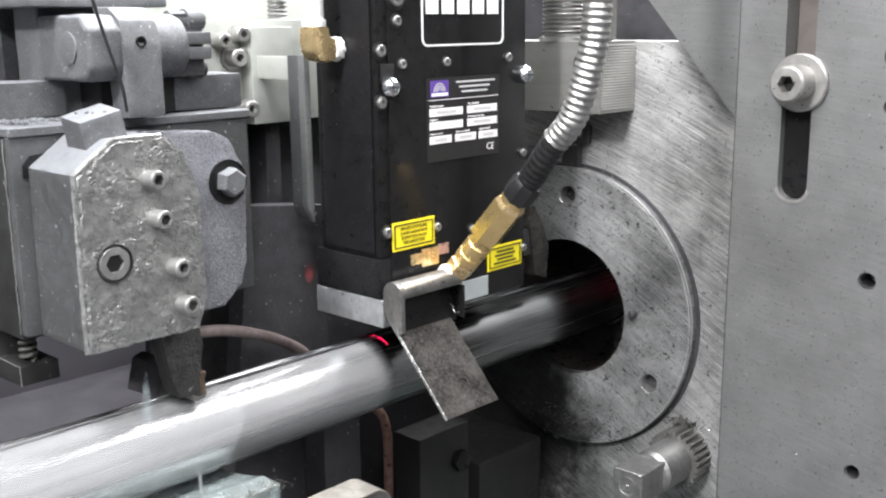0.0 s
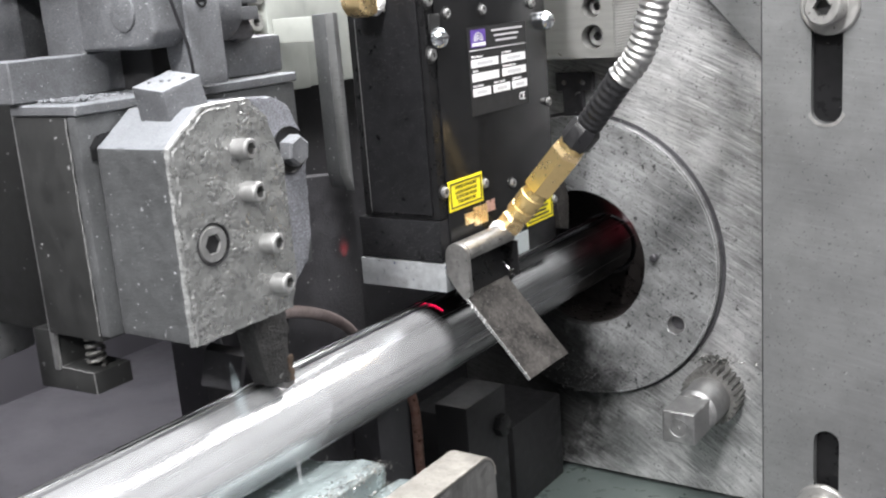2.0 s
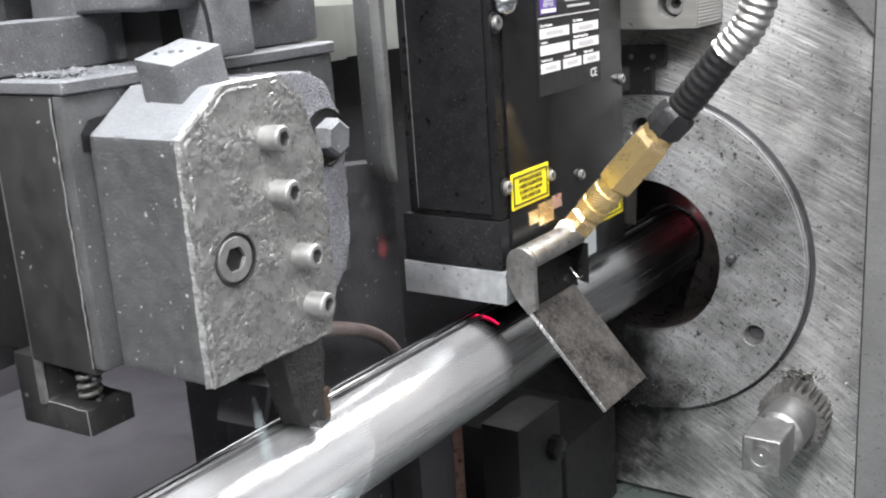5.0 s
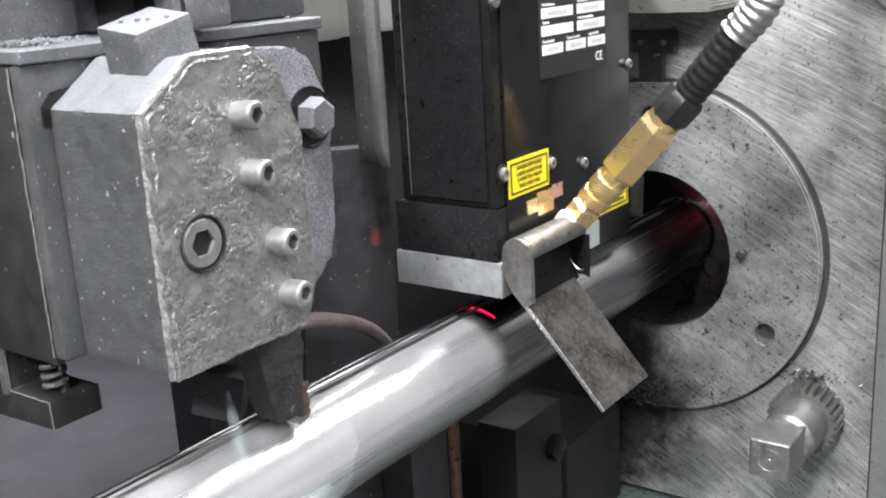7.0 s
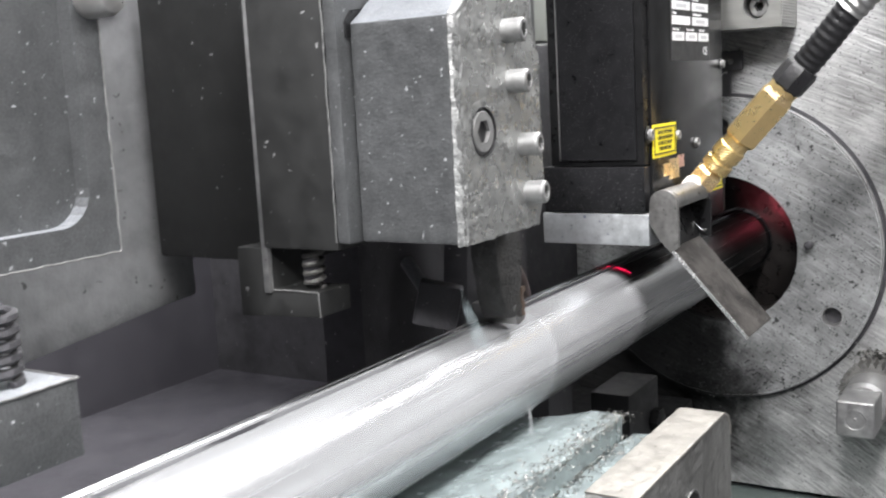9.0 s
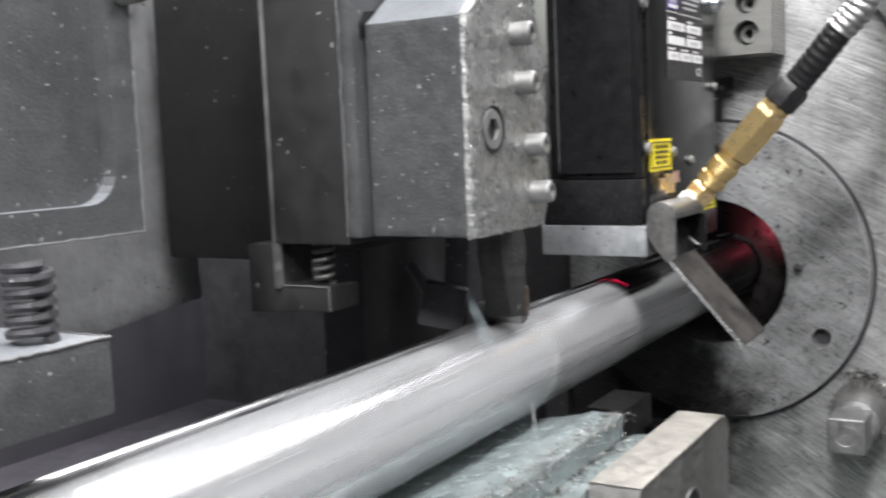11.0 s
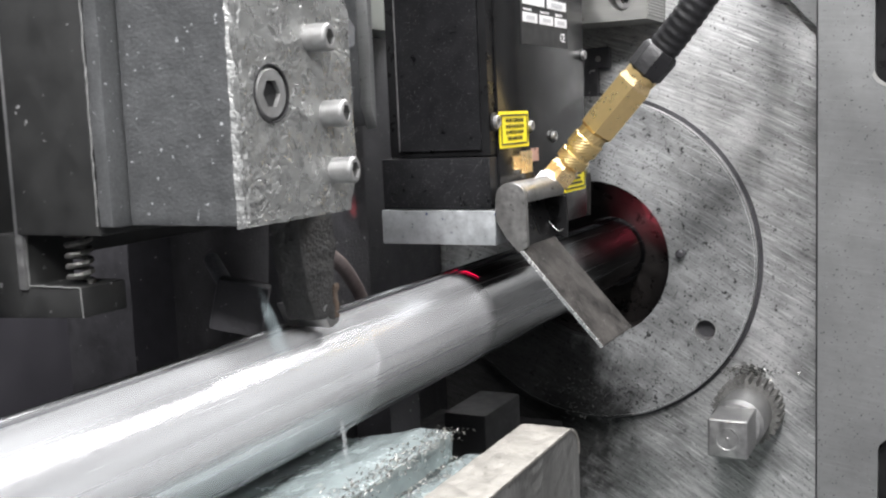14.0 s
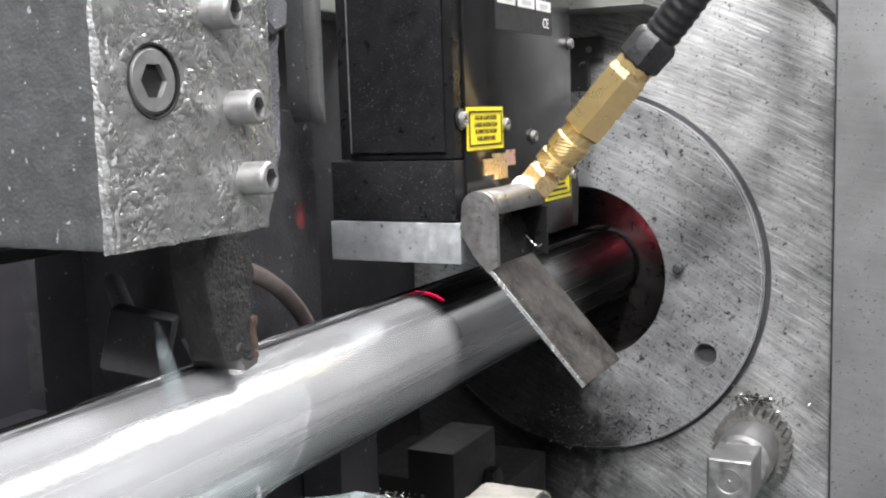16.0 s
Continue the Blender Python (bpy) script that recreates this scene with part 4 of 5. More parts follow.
def coupling():
    t = thing("hose_coupling", "brass quick coupling on the air knife", "coupling")
    a, b_ = Vector((-0.4455, 0.5045, 1.1405)), Vector((-0.3945, 0.505, 1.1965))
    d = (b_ - a).normalized()
    # street elbow
    part("elbow", lathe((-0.447, 0.4965, 1.1395), (-0.447, 0.513, 1.1395), [(0, 0.0066), (0.001, 0.0074), (0.0125, 0.0074), (0.0135, 0.0066)], 6, 0.3), M_BRASSL, t)
    part("elbow_nut", lathe(a + d * 0.001, b_, [(0, 0.0080), (0.001, 0.0090), (0.0085, 0.0090), (0.0095, 0.0078), (0.0125, 0.0062)], 6, 0.2), M_BRASSL, t)
    part("thread_tape", roughen(lathe((-0.447, 0.4922, 1.1412), (-0.447, 0.4968, 1.1412), [(0, 0.0044), (0.0015, 0.0056), (0.0035, 0.0058), (0.0045, 0.0054)], 20), 0.0016, 0.0010, 520), M_TAPE, t, "frayed white tape")
    part("sleeve", lathe(a + d * 0.0125, b_, [(0, 0.0062), (0.0005, 0.0080)] + [(0.001 + 0.0009 * q, 0.0087) for q in range(7)] + [(0.0070, 0.0076), (0.0092, 0.0076)] + [(0.0098 + 0.0009 * q, 0.0087) for q in range(9)] + [(0.0178, 0.0078), (0.0225, 0.0078)], 36, 0, 0.03, 1), M_BRASS, t, "knurled brass sleeve", smooth=False)
    part("hex_body", lathe(a + d * 0.035, b_, [(0, 0.0090), (0.0015, 0.0106), (0.031, 0.0106)], 6, 0.25), M_BRASS, t, smooth=False)
    part("pale_chamfer", lathe(a + d * 0.0661, b_, [(0, 0.0106), (0.0008, 0.0106), (0.0042, 0.0092), (0.0042, 0.0086)], 6, 0.25), M_BRASSL, t, "pale chamfer in lighter brass", smooth=False)
    part("neck", lathe(a + d * 0.0704, b_, [(0, 0.0086), (0.005, 0.0086)], 24), M_BRASS, t)
    return t, a, d


_, CA, CD = coupling()


def air_hose():
    t = thing("air_hose", "corrugated stainless hose with a black rubber sleeve", "hose")
    end = CA + CD * 0.0745
    pts = [end, end + CD * 0.016, Vector((-0.3735, 0.502, 1.2195)), Vector((-0.3610, 0.500, 1.2345))]
    part("rubber_sleeve", sweep(pts, 0.0080, 20, 8, (0.0044, 0.00030)), M_RUBBER, t, "black rubber sleeve")
    part("sleeve_cuff", lathe(end - CD * 0.001, end + CD, [(0, 0.0088), (0.0015, 0.0100), (0.013, 0.0102), (0.0155, 0.0088)], 8, 0.3), M_RUBBER, t)
    pts = [Vector((-0.3612, 0.5, 1.2342)), Vector((-0.3510, 0.5, 1.2450)), Vector((-0.3440, 0.5, 1.261)), Vector((-0.3385, 0.5, 1.279)), Vector((-0.3355, 0.5, 1.294)), Vector((-0.3340, 0.5, 1.313)), Vector((-0.333, 0.5, 1.36)), Vector((-0.334, 0.5, 1.42))]
    part("steel_hose", sweep(pts, 0.0081, 20, 8, (0.0041, 0.0005)), M_HOSE, t, "shiny corrugated steel hose")
    return t


air_hose()


def elbow_fitting():
    t = thing("elbow_fitting", "pale brass elbow with white thread tape on the black head", "fitting")
    part("elbow_body", prism("x", [(0.4195, 1.3), (0.4325, 1.3), (0.4335, 1.294), (0.438, 1.2925), (0.438, 1.2800), (0.431, 1.2785), (0.4245, 1.2800), (0.4206, 1.2845), (0.4192, 1.291)], -0.4955, -0.4825, 0.0016, 2), M_BRASSL, t)
    part("elbow_arm", lathe((-0.489, 0.432, 1.2865), (-0.489, 0.45, 1.2865), [(0, 0.0062), (0.006, 0.0062)], 20), M_BRASSL, t)
    part("thread_tape", roughen(lathe((-0.489, 0.4375, 1.2865), (-0.489, 0.45, 1.2865), [(0, 0.0058), (0.001, 0.0072), (0.007, 0.0075), (0.0079, 0.0062)], 20), 0.002, 0.0014, 420), M_TAPE, t, "frayed white tape")
    part("collet", lathe((-0.489, 0.426, 1.300), (-0.489, 0.426, 1.4), [(0, 0.0074), (0.004, 0.0074), (0.0045, 0.0066)], 24), M_TAPE, t)
    part("clear_hose", lathe((-0.489, 0.426, 1.3045), (-0.489, 0.426, 1.335), [(0, 0.0062), (0.11, 0.0062)], 20), M_CLEAR, t)
    return t


elbow_fitting()


# ---- the tool slide on the near side ----
def ragged_edge(parent, corners, r, seed):
    """A bare chipped line of metal where an edge has worn bright."""
    rnd = random.Random(seed)
    pts = []
    for a, c in zip(corners, corners[1:]):
        a, c = Vector(a), Vector(c)
        k = max(2, int((c - a).length / 0.0022))
        pts += [a.lerp(c, q / k) + Vector((rnd.uniform(-1, 1), rnd.uniform(-1, 1), rnd.uniform(-1, 1))) * r * 0.25 for q in range(k)]
    pts.append(Vector(corners[-1]))
    part("worn_edge", sweep(pts, r * 0.55, 6, 2), M_SCREW, parent, "bright chipped edge")


def tool_block():
    t = thing("tool_block", "worn grey tool block with a hammered face and set screws", "tool block")
    out = [(0.248, 1.1435), (0.311, 1.1435), (0.3165, 1.16), (0.316, 1.215), (0.308, 1.238), (0.2975, 1.2475), (0.270, 1.2475), (0.2485, 1.232)]
    bm = prism("x", out, -0.5055, -0.4585, 0.0015, 2)
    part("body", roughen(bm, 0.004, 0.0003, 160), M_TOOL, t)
    o2 = [(0.2478, 1.1432), (0.3115, 1.1432), (0.317, 1.16), (0.3165, 1.2155), (0.308, 1.2385), (0.2975, 1.248), (0.270, 1.248), (0.2482, 1.2322)]
    face = pierced("x", o2, [loop_circle(0.2655, 1.1865, 0.0099, 30)], -0.4583, -0.4553)
    part("hammered_face", roughen(face, 0.0018, 0.0005, 150), M_HAMMER, t, "bright hammered front face")
    # chipped rim: a ragged chamfer round the face, widest on the near edge and the top
    cy, cz = 0.283, 1.196
    loop = []
    for (ya, za), (yb, zb) in zip(o2, o2[1:] + o2[:1]):
        k = max(2, int(math.hypot(yb - ya, zb - za) / 0.0011))
        loop += [(ya + (yb - ya) * q / k, za + (zb - za) * q / k) for q in range(k)]
    rim = bmesh.new()
    rings = [[], [], []]
    for y, z in loop:
        near = 1.0 if y < 0.256 else (0.8 if z > 1.236 else 0.35)
        out_ = Vector((y - cy, z - cz)).normalized()
        for ring, x, inset, amp in ((rings[0], -0.4590, -0.0006, 0.0003), (rings[1], -0.4558, 0.0004, 0.0007), (rings[2], -0.4551, 0.0022 * near + 0.0004, 0.0014 * near)):
            w_ = inset + amp * noise.noise(Vector((x * 900, y * 230, z * 230))) + 0.6 * amp * noise.noise(Vector((x * 900, y * 620, z * 620)))
            dx = 0.0004 * near * noise.noise(Vector((y * 260, z * 260, x * 2000)))
            ring.append(rim.verts.new((x + dx, y - out_.x * w_, z - out_.y * w_)))
    for a, c in zip(rings, rings[1:]):
        for k in range(len(loop)):
            k2 = (k + 1) % len(loop)
            rim.faces.new((a[k], a[k2], c[k2], c[k]))
    part("worn_rim", rim, M_RIM, t, "bright ragged chipped rim")
    for y, z in ((0.288, 1.2262), (0.2905, 1.2057), (0.2990, 1.1792), (0.3030, 1.1585)):
        socket_screw("set_screw", (-0.4575, y - 0.001, z), (1, 0.12, 0.02), 0.0050, 0.0105, M_SCREW, t, key=0.62, thread=True)
    part("screw_well", pierced("x", loop_circle(0.2655, 1.1865, 0.0099, 36), [loop_circle(0.2655, 1.1865, 0.0093, 36)], -0.4583, -0.4550), M_NEAR_BLACK, t)
    socket_screw("clamp_screw", (-0.4583, 0.2655, 1.1865), (1, 0, 0), 0.0091, 0.0031, M_SCREW, t, key=0.55)
    wd = bmesh.new()
    q = [wd.verts.new(c) for c in ((-0.489, 0.2600, 1.2580), (-0.4690, 0.2600, 1.2555), (-0.4670, 0.2815, 1.2610), (-0.488, 0.2820, 1.2635))]
    q2 = [wd.verts.new(c) for c in ((-0.489, 0.2640, 1.236), (-0.4690, 0.2640, 1.236), (-0.4670, 0.2870, 1.236), (-0.488, 0.2870, 1.236))]
    wd.faces.new(q)
    wd.faces.new(q2[::-1])
    for k in range(4):
        wd.faces.new((q[k], q2[k], q2[(k + 1) % 4], q[(k + 1) % 4]))
    bmesh.ops.recalc_face_normals(wd, faces=wd.faces)
    bevel(wd, 0.0007)
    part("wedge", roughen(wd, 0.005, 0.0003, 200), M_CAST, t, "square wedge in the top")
    for u, v, r in ((0.22, 0.30, 0.0008), (0.42, 0.46, 0.0011), (0.60, 0.52, 0.0008), (0.80, 0.72, 0.0010)):
        p = Vector((-0.489, 0.26, 1.2578)).lerp(Vector((-0.488, 0.282, 1.2633)), v).lerp(Vector((-0.469, 0.26, 1.2553)).lerp(Vector((-0.467, 0.2815, 1.2608)), v), u)
        part("crumb", lathe(p, p + Vector((0, -0.2, 1)), [(0, r), (0.0008, r * 0.9), (0.0012, r * 0.4), (0.0012, 0)], 8), M_CAST, t, "grey crumb stuck on the wedge")
    return t


tool_block()


def scraper():
    t = thing("scarfing_tool", "dark worn scarfing tool reaching down to the tube", "cutting tool")
    bm = prism("x", [(0.297, 1.1430), (0.321, 1.1430), (0.3225, 1.126), (0.3205, 1.118), (0.3215, 1.112), (0.3190, 1.109), (0.3230, 1.104), (0.320, 1.0985), (0.313, 1.1000), (0.306, 1.1005), (0.302, 1.110), (0.2985, 1.128)], -0.4835, -0.4700, 0.0012)
    part("shank", roughen(bm, 0.0028, 0.0007, 260), M_CRUST, t, "dark grey crusted shank")
    part("rust_edge", roughen(box(-0.4800, -0.4698, 0.3185, 0.3228, 1.099, 1.113, 0.0008), 0.003, 0.0012, 300), M_RUST, t, "rust-brown edge")
    part("cutter", prism("x", [(0.310, 1.106), (0.3225, 1.106), (0.3225, 1.0972), (0.316, 1.0958)], -0.4915, -0.4702, 0.0005), M_DULL, t)
    return t


scraper()


def bolt_plate():
    t = thing("bolt_plate", "rough cast clamping plate with a hexagon bolt", "clamp plate")
    out = [(0.300, 1.152), (0.340, 1.140), (0.352, 1.1405), (0.3655, 1.152), (0.3695, 1.165), (0.3715, 1.205), (0.370, 1.222), (0.361, 1.2385), (0.350, 1.243), (0.300, 1.247)]
    bm = prism("x", out, -0.5055, -0.490, 0.002)
    part("plate", roughen(bm, 0.0035, 0.0007, 230), M_ROUGH, t)
    # flat black disc on the surface, painting the shade of a sunk counterbore
    part("counterbore_shade", lathe((-0.4905, 0.3585, 1.2135), (-0.47, 0.3585, 1.2135), [(0, 0.0128), (0.0014, 0.0128), (0.0014, 0.0122), (0.0011, 0.0118), (0.0011, 0)], 32), M_BLACK, t)
    part("hex_bolt", lathe((-0.4905, 0.3585, 1.2135), (-0.47, 0.3585, 1.2135), [(0, 0.0085), (0.0075, 0.0085), (0.0088, 0.0070), (0.0088, 0)], 6, 0.4), M_CAST, t, smooth=False)
    return t


bolt_plate()


def slide_housing():
    t = thing("slide_housing", "dusty cast slide housing carrying the tool block", "slide housing")
    part("front_frame", roughen(box(-0.5125, -0.5062, 0.2405, 0.386, 1.1435, 1.2472, 0.0010), 0.008, 0.0004, 90), M_TOOL, t)
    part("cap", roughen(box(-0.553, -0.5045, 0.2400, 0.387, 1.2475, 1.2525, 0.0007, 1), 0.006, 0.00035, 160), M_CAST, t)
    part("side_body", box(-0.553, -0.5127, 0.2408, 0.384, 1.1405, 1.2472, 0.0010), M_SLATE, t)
    # thin black patch on the face paints the shade of a recess
    part("slot", prism("x", [(0.2462, 1.2265), (0.262, 1.2265), (0.264, 1.2345), (0.2575, 1.2385), (0.2505, 1.2375), (0.2462, 1.233)], -0.5065, -0.5056), M_BLACK, t)
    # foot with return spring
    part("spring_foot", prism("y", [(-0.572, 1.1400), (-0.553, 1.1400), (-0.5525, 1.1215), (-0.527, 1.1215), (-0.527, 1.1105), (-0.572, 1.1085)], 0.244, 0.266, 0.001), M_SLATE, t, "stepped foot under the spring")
    c = Vector((-0.5365, 0.2535, 1.1217))
    pts = [c + Vector((0.0042 * math.cos(k * 2 * math.pi / 10), 0.0042 * math.sin(k * 2 * math.pi / 10), 0.0195 * k / 50)) for k in range(51)]
    part("spring", sweep(pts, 0.0011, 6, 1), M_TOOTH, t)
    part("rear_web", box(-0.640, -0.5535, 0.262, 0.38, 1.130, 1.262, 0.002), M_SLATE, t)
    ragged_edge(t, [(-0.5127, 0.2403, 1.1440), (-0.5127, 0.2403, 1.2465)], 0.0007, 7)
    ragged_edge(t, [(-0.5526, 0.2440, 1.1400), (-0.5524, 0.2440, 1.1216), (-0.5275, 0.2440, 1.1216), (-0.5270, 0.2440, 1.1108)], 0.0005, 9)
    part("edge_strip", box(-0.5565, -0.5528, 0.2425, 0.2455, 1.12, 1.25, 0.0008), M_DULL, t, "worn bright edge")
    return t


slide_housing()


def swing_arm():
    t = thing("swing_arm", "dusty grey swing arm with a pivot cylinder", "swing arm")
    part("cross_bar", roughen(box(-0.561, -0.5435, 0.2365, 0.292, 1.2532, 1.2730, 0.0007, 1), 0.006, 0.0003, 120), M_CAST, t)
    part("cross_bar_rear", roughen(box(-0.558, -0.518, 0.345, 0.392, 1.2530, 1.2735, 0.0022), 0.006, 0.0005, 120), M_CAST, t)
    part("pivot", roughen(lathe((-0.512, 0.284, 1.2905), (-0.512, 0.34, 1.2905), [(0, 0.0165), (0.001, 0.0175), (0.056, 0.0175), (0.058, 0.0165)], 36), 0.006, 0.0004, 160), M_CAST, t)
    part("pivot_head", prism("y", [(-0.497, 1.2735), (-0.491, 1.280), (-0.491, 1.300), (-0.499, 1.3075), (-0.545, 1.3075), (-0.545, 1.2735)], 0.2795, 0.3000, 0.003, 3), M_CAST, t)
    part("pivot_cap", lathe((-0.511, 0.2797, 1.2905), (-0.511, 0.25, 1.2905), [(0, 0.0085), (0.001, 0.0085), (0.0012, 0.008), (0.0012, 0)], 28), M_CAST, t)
    bm = prism("y", [(-0.4890, 1.2540), (-0.4890, 1.292), (-0.4930, 1.305), (-0.5030, 1.3115), (-0.520, 1.3115), (-0.508, 1.29), (-0.505, 1.2540)], 0.2985, 0.3205, 0.0012)
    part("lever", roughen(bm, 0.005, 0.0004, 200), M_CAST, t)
    part("lever_hole", lathe((-0.4895, 0.3085, 1.2935), (-0.48, 0.3085, 1.2935), [(0, 0.0030), (0.0012, 0.0030), (0.0012, 0.0021), (0.0002, 0.0019), (0.0002, 0)], 18), M_BLACK, t)
    for z, r, m in ((1.2770, 0.0052, M_DARK), (1.3045, 0.0066, M_CAST)):
        part("spring_end", lathe((-0.514, 0.3405, z), (-0.514, 0.37, z), [(0, r * 0.8), (0.010, r * 0.8), (0.0105, r), (0.020, r), (0.0225, r * 0.8), (0.0225, 0)], 18), m, t, "round spring end")
    for z in (1.2862, 1.2945):
        part("spring_block", box(-0.526, -0.5045, 0.3405, 0.3630, z - 0.0035, z + 0.0035, 0.0012), M_CAST, t, "square-edged rib")
    part("spring_core", box(-0.526, -0.509, 0.3405, 0.3600, 1.2736, 1.308), M_DARK, t)
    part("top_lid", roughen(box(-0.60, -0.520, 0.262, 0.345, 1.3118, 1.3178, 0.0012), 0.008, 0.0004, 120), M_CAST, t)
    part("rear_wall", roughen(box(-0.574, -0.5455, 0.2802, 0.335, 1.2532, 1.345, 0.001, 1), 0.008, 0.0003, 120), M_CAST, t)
    # darker iron than the walls beside it, painting the recess shade
    part("recess", box(-0.593, -0.5742, 0.302, 0.335, 1.2532, 1.345), M_SLATE, t, "recess between the walls, its shade painted dark", smooth=False)
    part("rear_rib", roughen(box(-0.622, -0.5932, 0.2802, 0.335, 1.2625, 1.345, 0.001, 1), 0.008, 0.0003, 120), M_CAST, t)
    part("upper_web", box(-0.649, -0.6225, 0.286, 0.38, 1.2625, 1.345, 0.001), M_SLATE, t, "dark smooth web")
    # near-black box in place of the shadow below the pivot
    part("pivot_shade", box(-0.543, -0.520, 0.3005, 0.3445, 1.2532, 1.2734), M_NEAR_BLACK, t, "black filler that paints the shade under the pivot", smooth=False)
    return t


swing_arm()

cord = thing("cord", "thin black cord hanging in front of the swing arm", "cord")
part("line", sweep([(-0.485, 0.277, 1.330), (-0.485, 0.2815, 1.312), (-0.485, 0.2865, 1.294), (-0.4855, 0.2935, 1.272), (-0.4875, 0.2965, 1.258)], 0.0009, 8, 6), M_CORD, cord)


def light_bracket():
    t = thing("light_bracket", "pale grey machine bracket with cap screws", "bracket")
    part("plate", box(-0.64, -0.585, 0.40, 0.62, 1.2345, 1.305, 0.0012), M_LIGHTM, t)
    part("face", box(-0.585, -0.5725, 0.4405, 0.476, 1.235, 1.300, 0.001), M_LIGHTM, t)
    part("upright", box(-0.70, -0.645, 0.36, 0.66, 1.2345, 1.335, 0.001), M_LIGHTM, t)
    part("rod", sweep([(-0.60, 0.485, 1.3055), (-0.60, 0.485, 1.335)], 0.007, 14, 6, (0.003, 0.0008)), M_DULL, t)
    for y, z, r in ((0.4215, 1.2915, 0.005), (0.436, 1.2955, 0.005), (0.432, 1.280, 0.0058), (0.4405, 1.2455, 0.0058)):
        part("washer", lathe((-0.5848, y, z), (-0.57, y, z), [(0, r * 1.45 if r > 0.0055 else r * 1.1), (0.002, r * 1.45 if r > 0.0055 else r * 1.1), (0.002, 0)], 24), M_STEEL, t)
        socket_screw("cap_screw", (-0.583, y, z), (1, -0.1, 0), r, 0.011, M_STEEL, t)
    return t


light_bracket()


def guard():
    t = thing("guard_strip", "thin steel guard strip with a pale front edge", "guard")
    part("strip", prism("x", [(0.4435, 1.282), (0.4475, 1.282), (0.4475, 1.174), (0.4435, 1.184)], -0.5385, -0.5280, 0.0006), M_TOOL, t)
    part("front_edge", prism("x", [(0.4434, 1.2822), (0.4480, 1.2822), (0.4480, 1.1725), (0.4434, 1.1838)], -0.5278, -0.5215, 0.0003), M_SLAB, t)
    part("tie", box(-0.5715, -0.5388, 0.4438, 0.447, 1.266, 1.281, 0.0006), M_LIGHTM, t)
    return t


guard()


def splash_plate():
    t = thing("splash_plate", "dark slanting splash plate behind the tube", "splash plate")
    part("sheet", prism("x", [(0.4135, 1.185), (0.4780, 1.1775), (0.4780, 0.862), (0.375, 0.862)], -0.564, -0.548, 0.001), M_DARK, t)
    part("backing_sheet", box(-0.640, -0.610, 0.385, 0.6895, 0.862, 1.2340, 0.001), M_DARK, t)
    part("rib", box(-0.6098, -0.590, 0.462, 0.4745, 1.13, 1.2338, 0.001), M_DARK, t)
    part("rear_sheet", box(-0.82, -0.66, 0.62, 0.70, 0.862, 1.234, 0.001), M_BED_HAZE, t)
    part("lower_web", box(-0.545, -0.523, 0.450, 0.484, 0.862, 1.050, 0.001), M_DARK, t)
    return t


splash_plate()


def cast_stand():
    t = thing("cast_stand", "large grey cast machine stand with a rough face", "machine stand")
    bm = prism("x", [(-0.30, 1.042), (0.2945, 1.104), (0.2905, 1.45), (-0.30, 1.45)], -0.74, -0.65, 0.003)
    part("casting", roughen(bm, 0.02, 0.0008, 60), M_STAND, t)
    part("bolt_boss", lathe((-0.6505, 0.249, 1.259), (-0.64, 0.249, 1.259), [(0, 0.0115), (0.0016, 0.0115), (0.0024, 0.0105), (0.0024, 0.0078), (0.0006, 0.0072), (0.0006, 0)], 32), M_STAND, t, "raised ring round a bolt hole")
    part("bolt_head", lathe((-0.6498, 0.249, 1.259), (-0.64, 0.249, 1.259), [(0, 0.0055), (0.0025, 0.0055), (0.003, 0.0045), (0.003, 0)], 20), M_DARK, t)
    part("plinth", box(-0.74, -0.70, -0.30, 0.12, 0.862, 1.042, 0.002), M_BED_HAZE, t)
    return t


cast_stand()


def second_slide():
    t = thing("second_slide", "grey cast slide housing with a sunken pocket", "slide housing")
    out = [(-0.16, 1.156), (0.141, 1.156), (0.141, 1.335), (-0.16, 1.335)]
    pocket = []
    for cx, cz, a0 in ((0.1185, 1.1785, -90), (0.1185, 1.39, 0), (-0.13, 1.39, 90), (-0.13, 1.1785, 180)):
        pocket += [(cx + 0.012 * math.cos(radians(a0 + 90 * k / 6)), cz + 0.012 * math.sin(radians(a0 + 90 * k / 6))) for k in range(7)]
    part("frame", pierced("x", out, [pocket], -0.560, -0.527), M_TOOL, t, smooth=False)
    part("pocket_floor", box(-0.5598, -0.5335, -0.155, 0.138, 1.16, 1.334), M_TOOL, t)
    part("spring_foot", prism("y", [(-0.56, 1.155), (-0.530, 1.155), (-0.530, 1.1335), (-0.478, 1.1335), (-0.478, 1.112), (-0.56, 1.108)], -0.06, 0.080, 0.001), M_TOOL, t)
    ragged_edge(t, [(-0.527, 0.141, 1.300), (-0.527, 0.141, 1.156), (-0.527, 0.02, 1.156)], 0.0007, 11)
    ragged_edge(t, [(-0.478, -0.02, 1.1335), (-0.478, 0.080, 1.1335), (-0.520, 0.080, 1.1335)], 0.0006, 12)
    part("pin", lathe((-0.5275, 0.138, 1.2385), (-0.50, 0.138, 1.2385), [(0, 0.0062), (0.009, 0.0062), (0.012, 0.0050), (0.0132, 0.0025), (0.0132, 0)], 24), M_STEEL, t, "bright round-ended pin")
    c = Vector((-0.492, 0.066, 1.1340))
    pts = [c + Vector((0.006 * math.cos(k * 2 * math.pi / 10), 0.006 * math.sin(k * 2 * math.pi / 10), 0.021 * k / 60)) for k in range(61)]
    part("spring", sweep(pts, 0.0014, 6, 1), M_DARK, t)
    return t


second_slide()


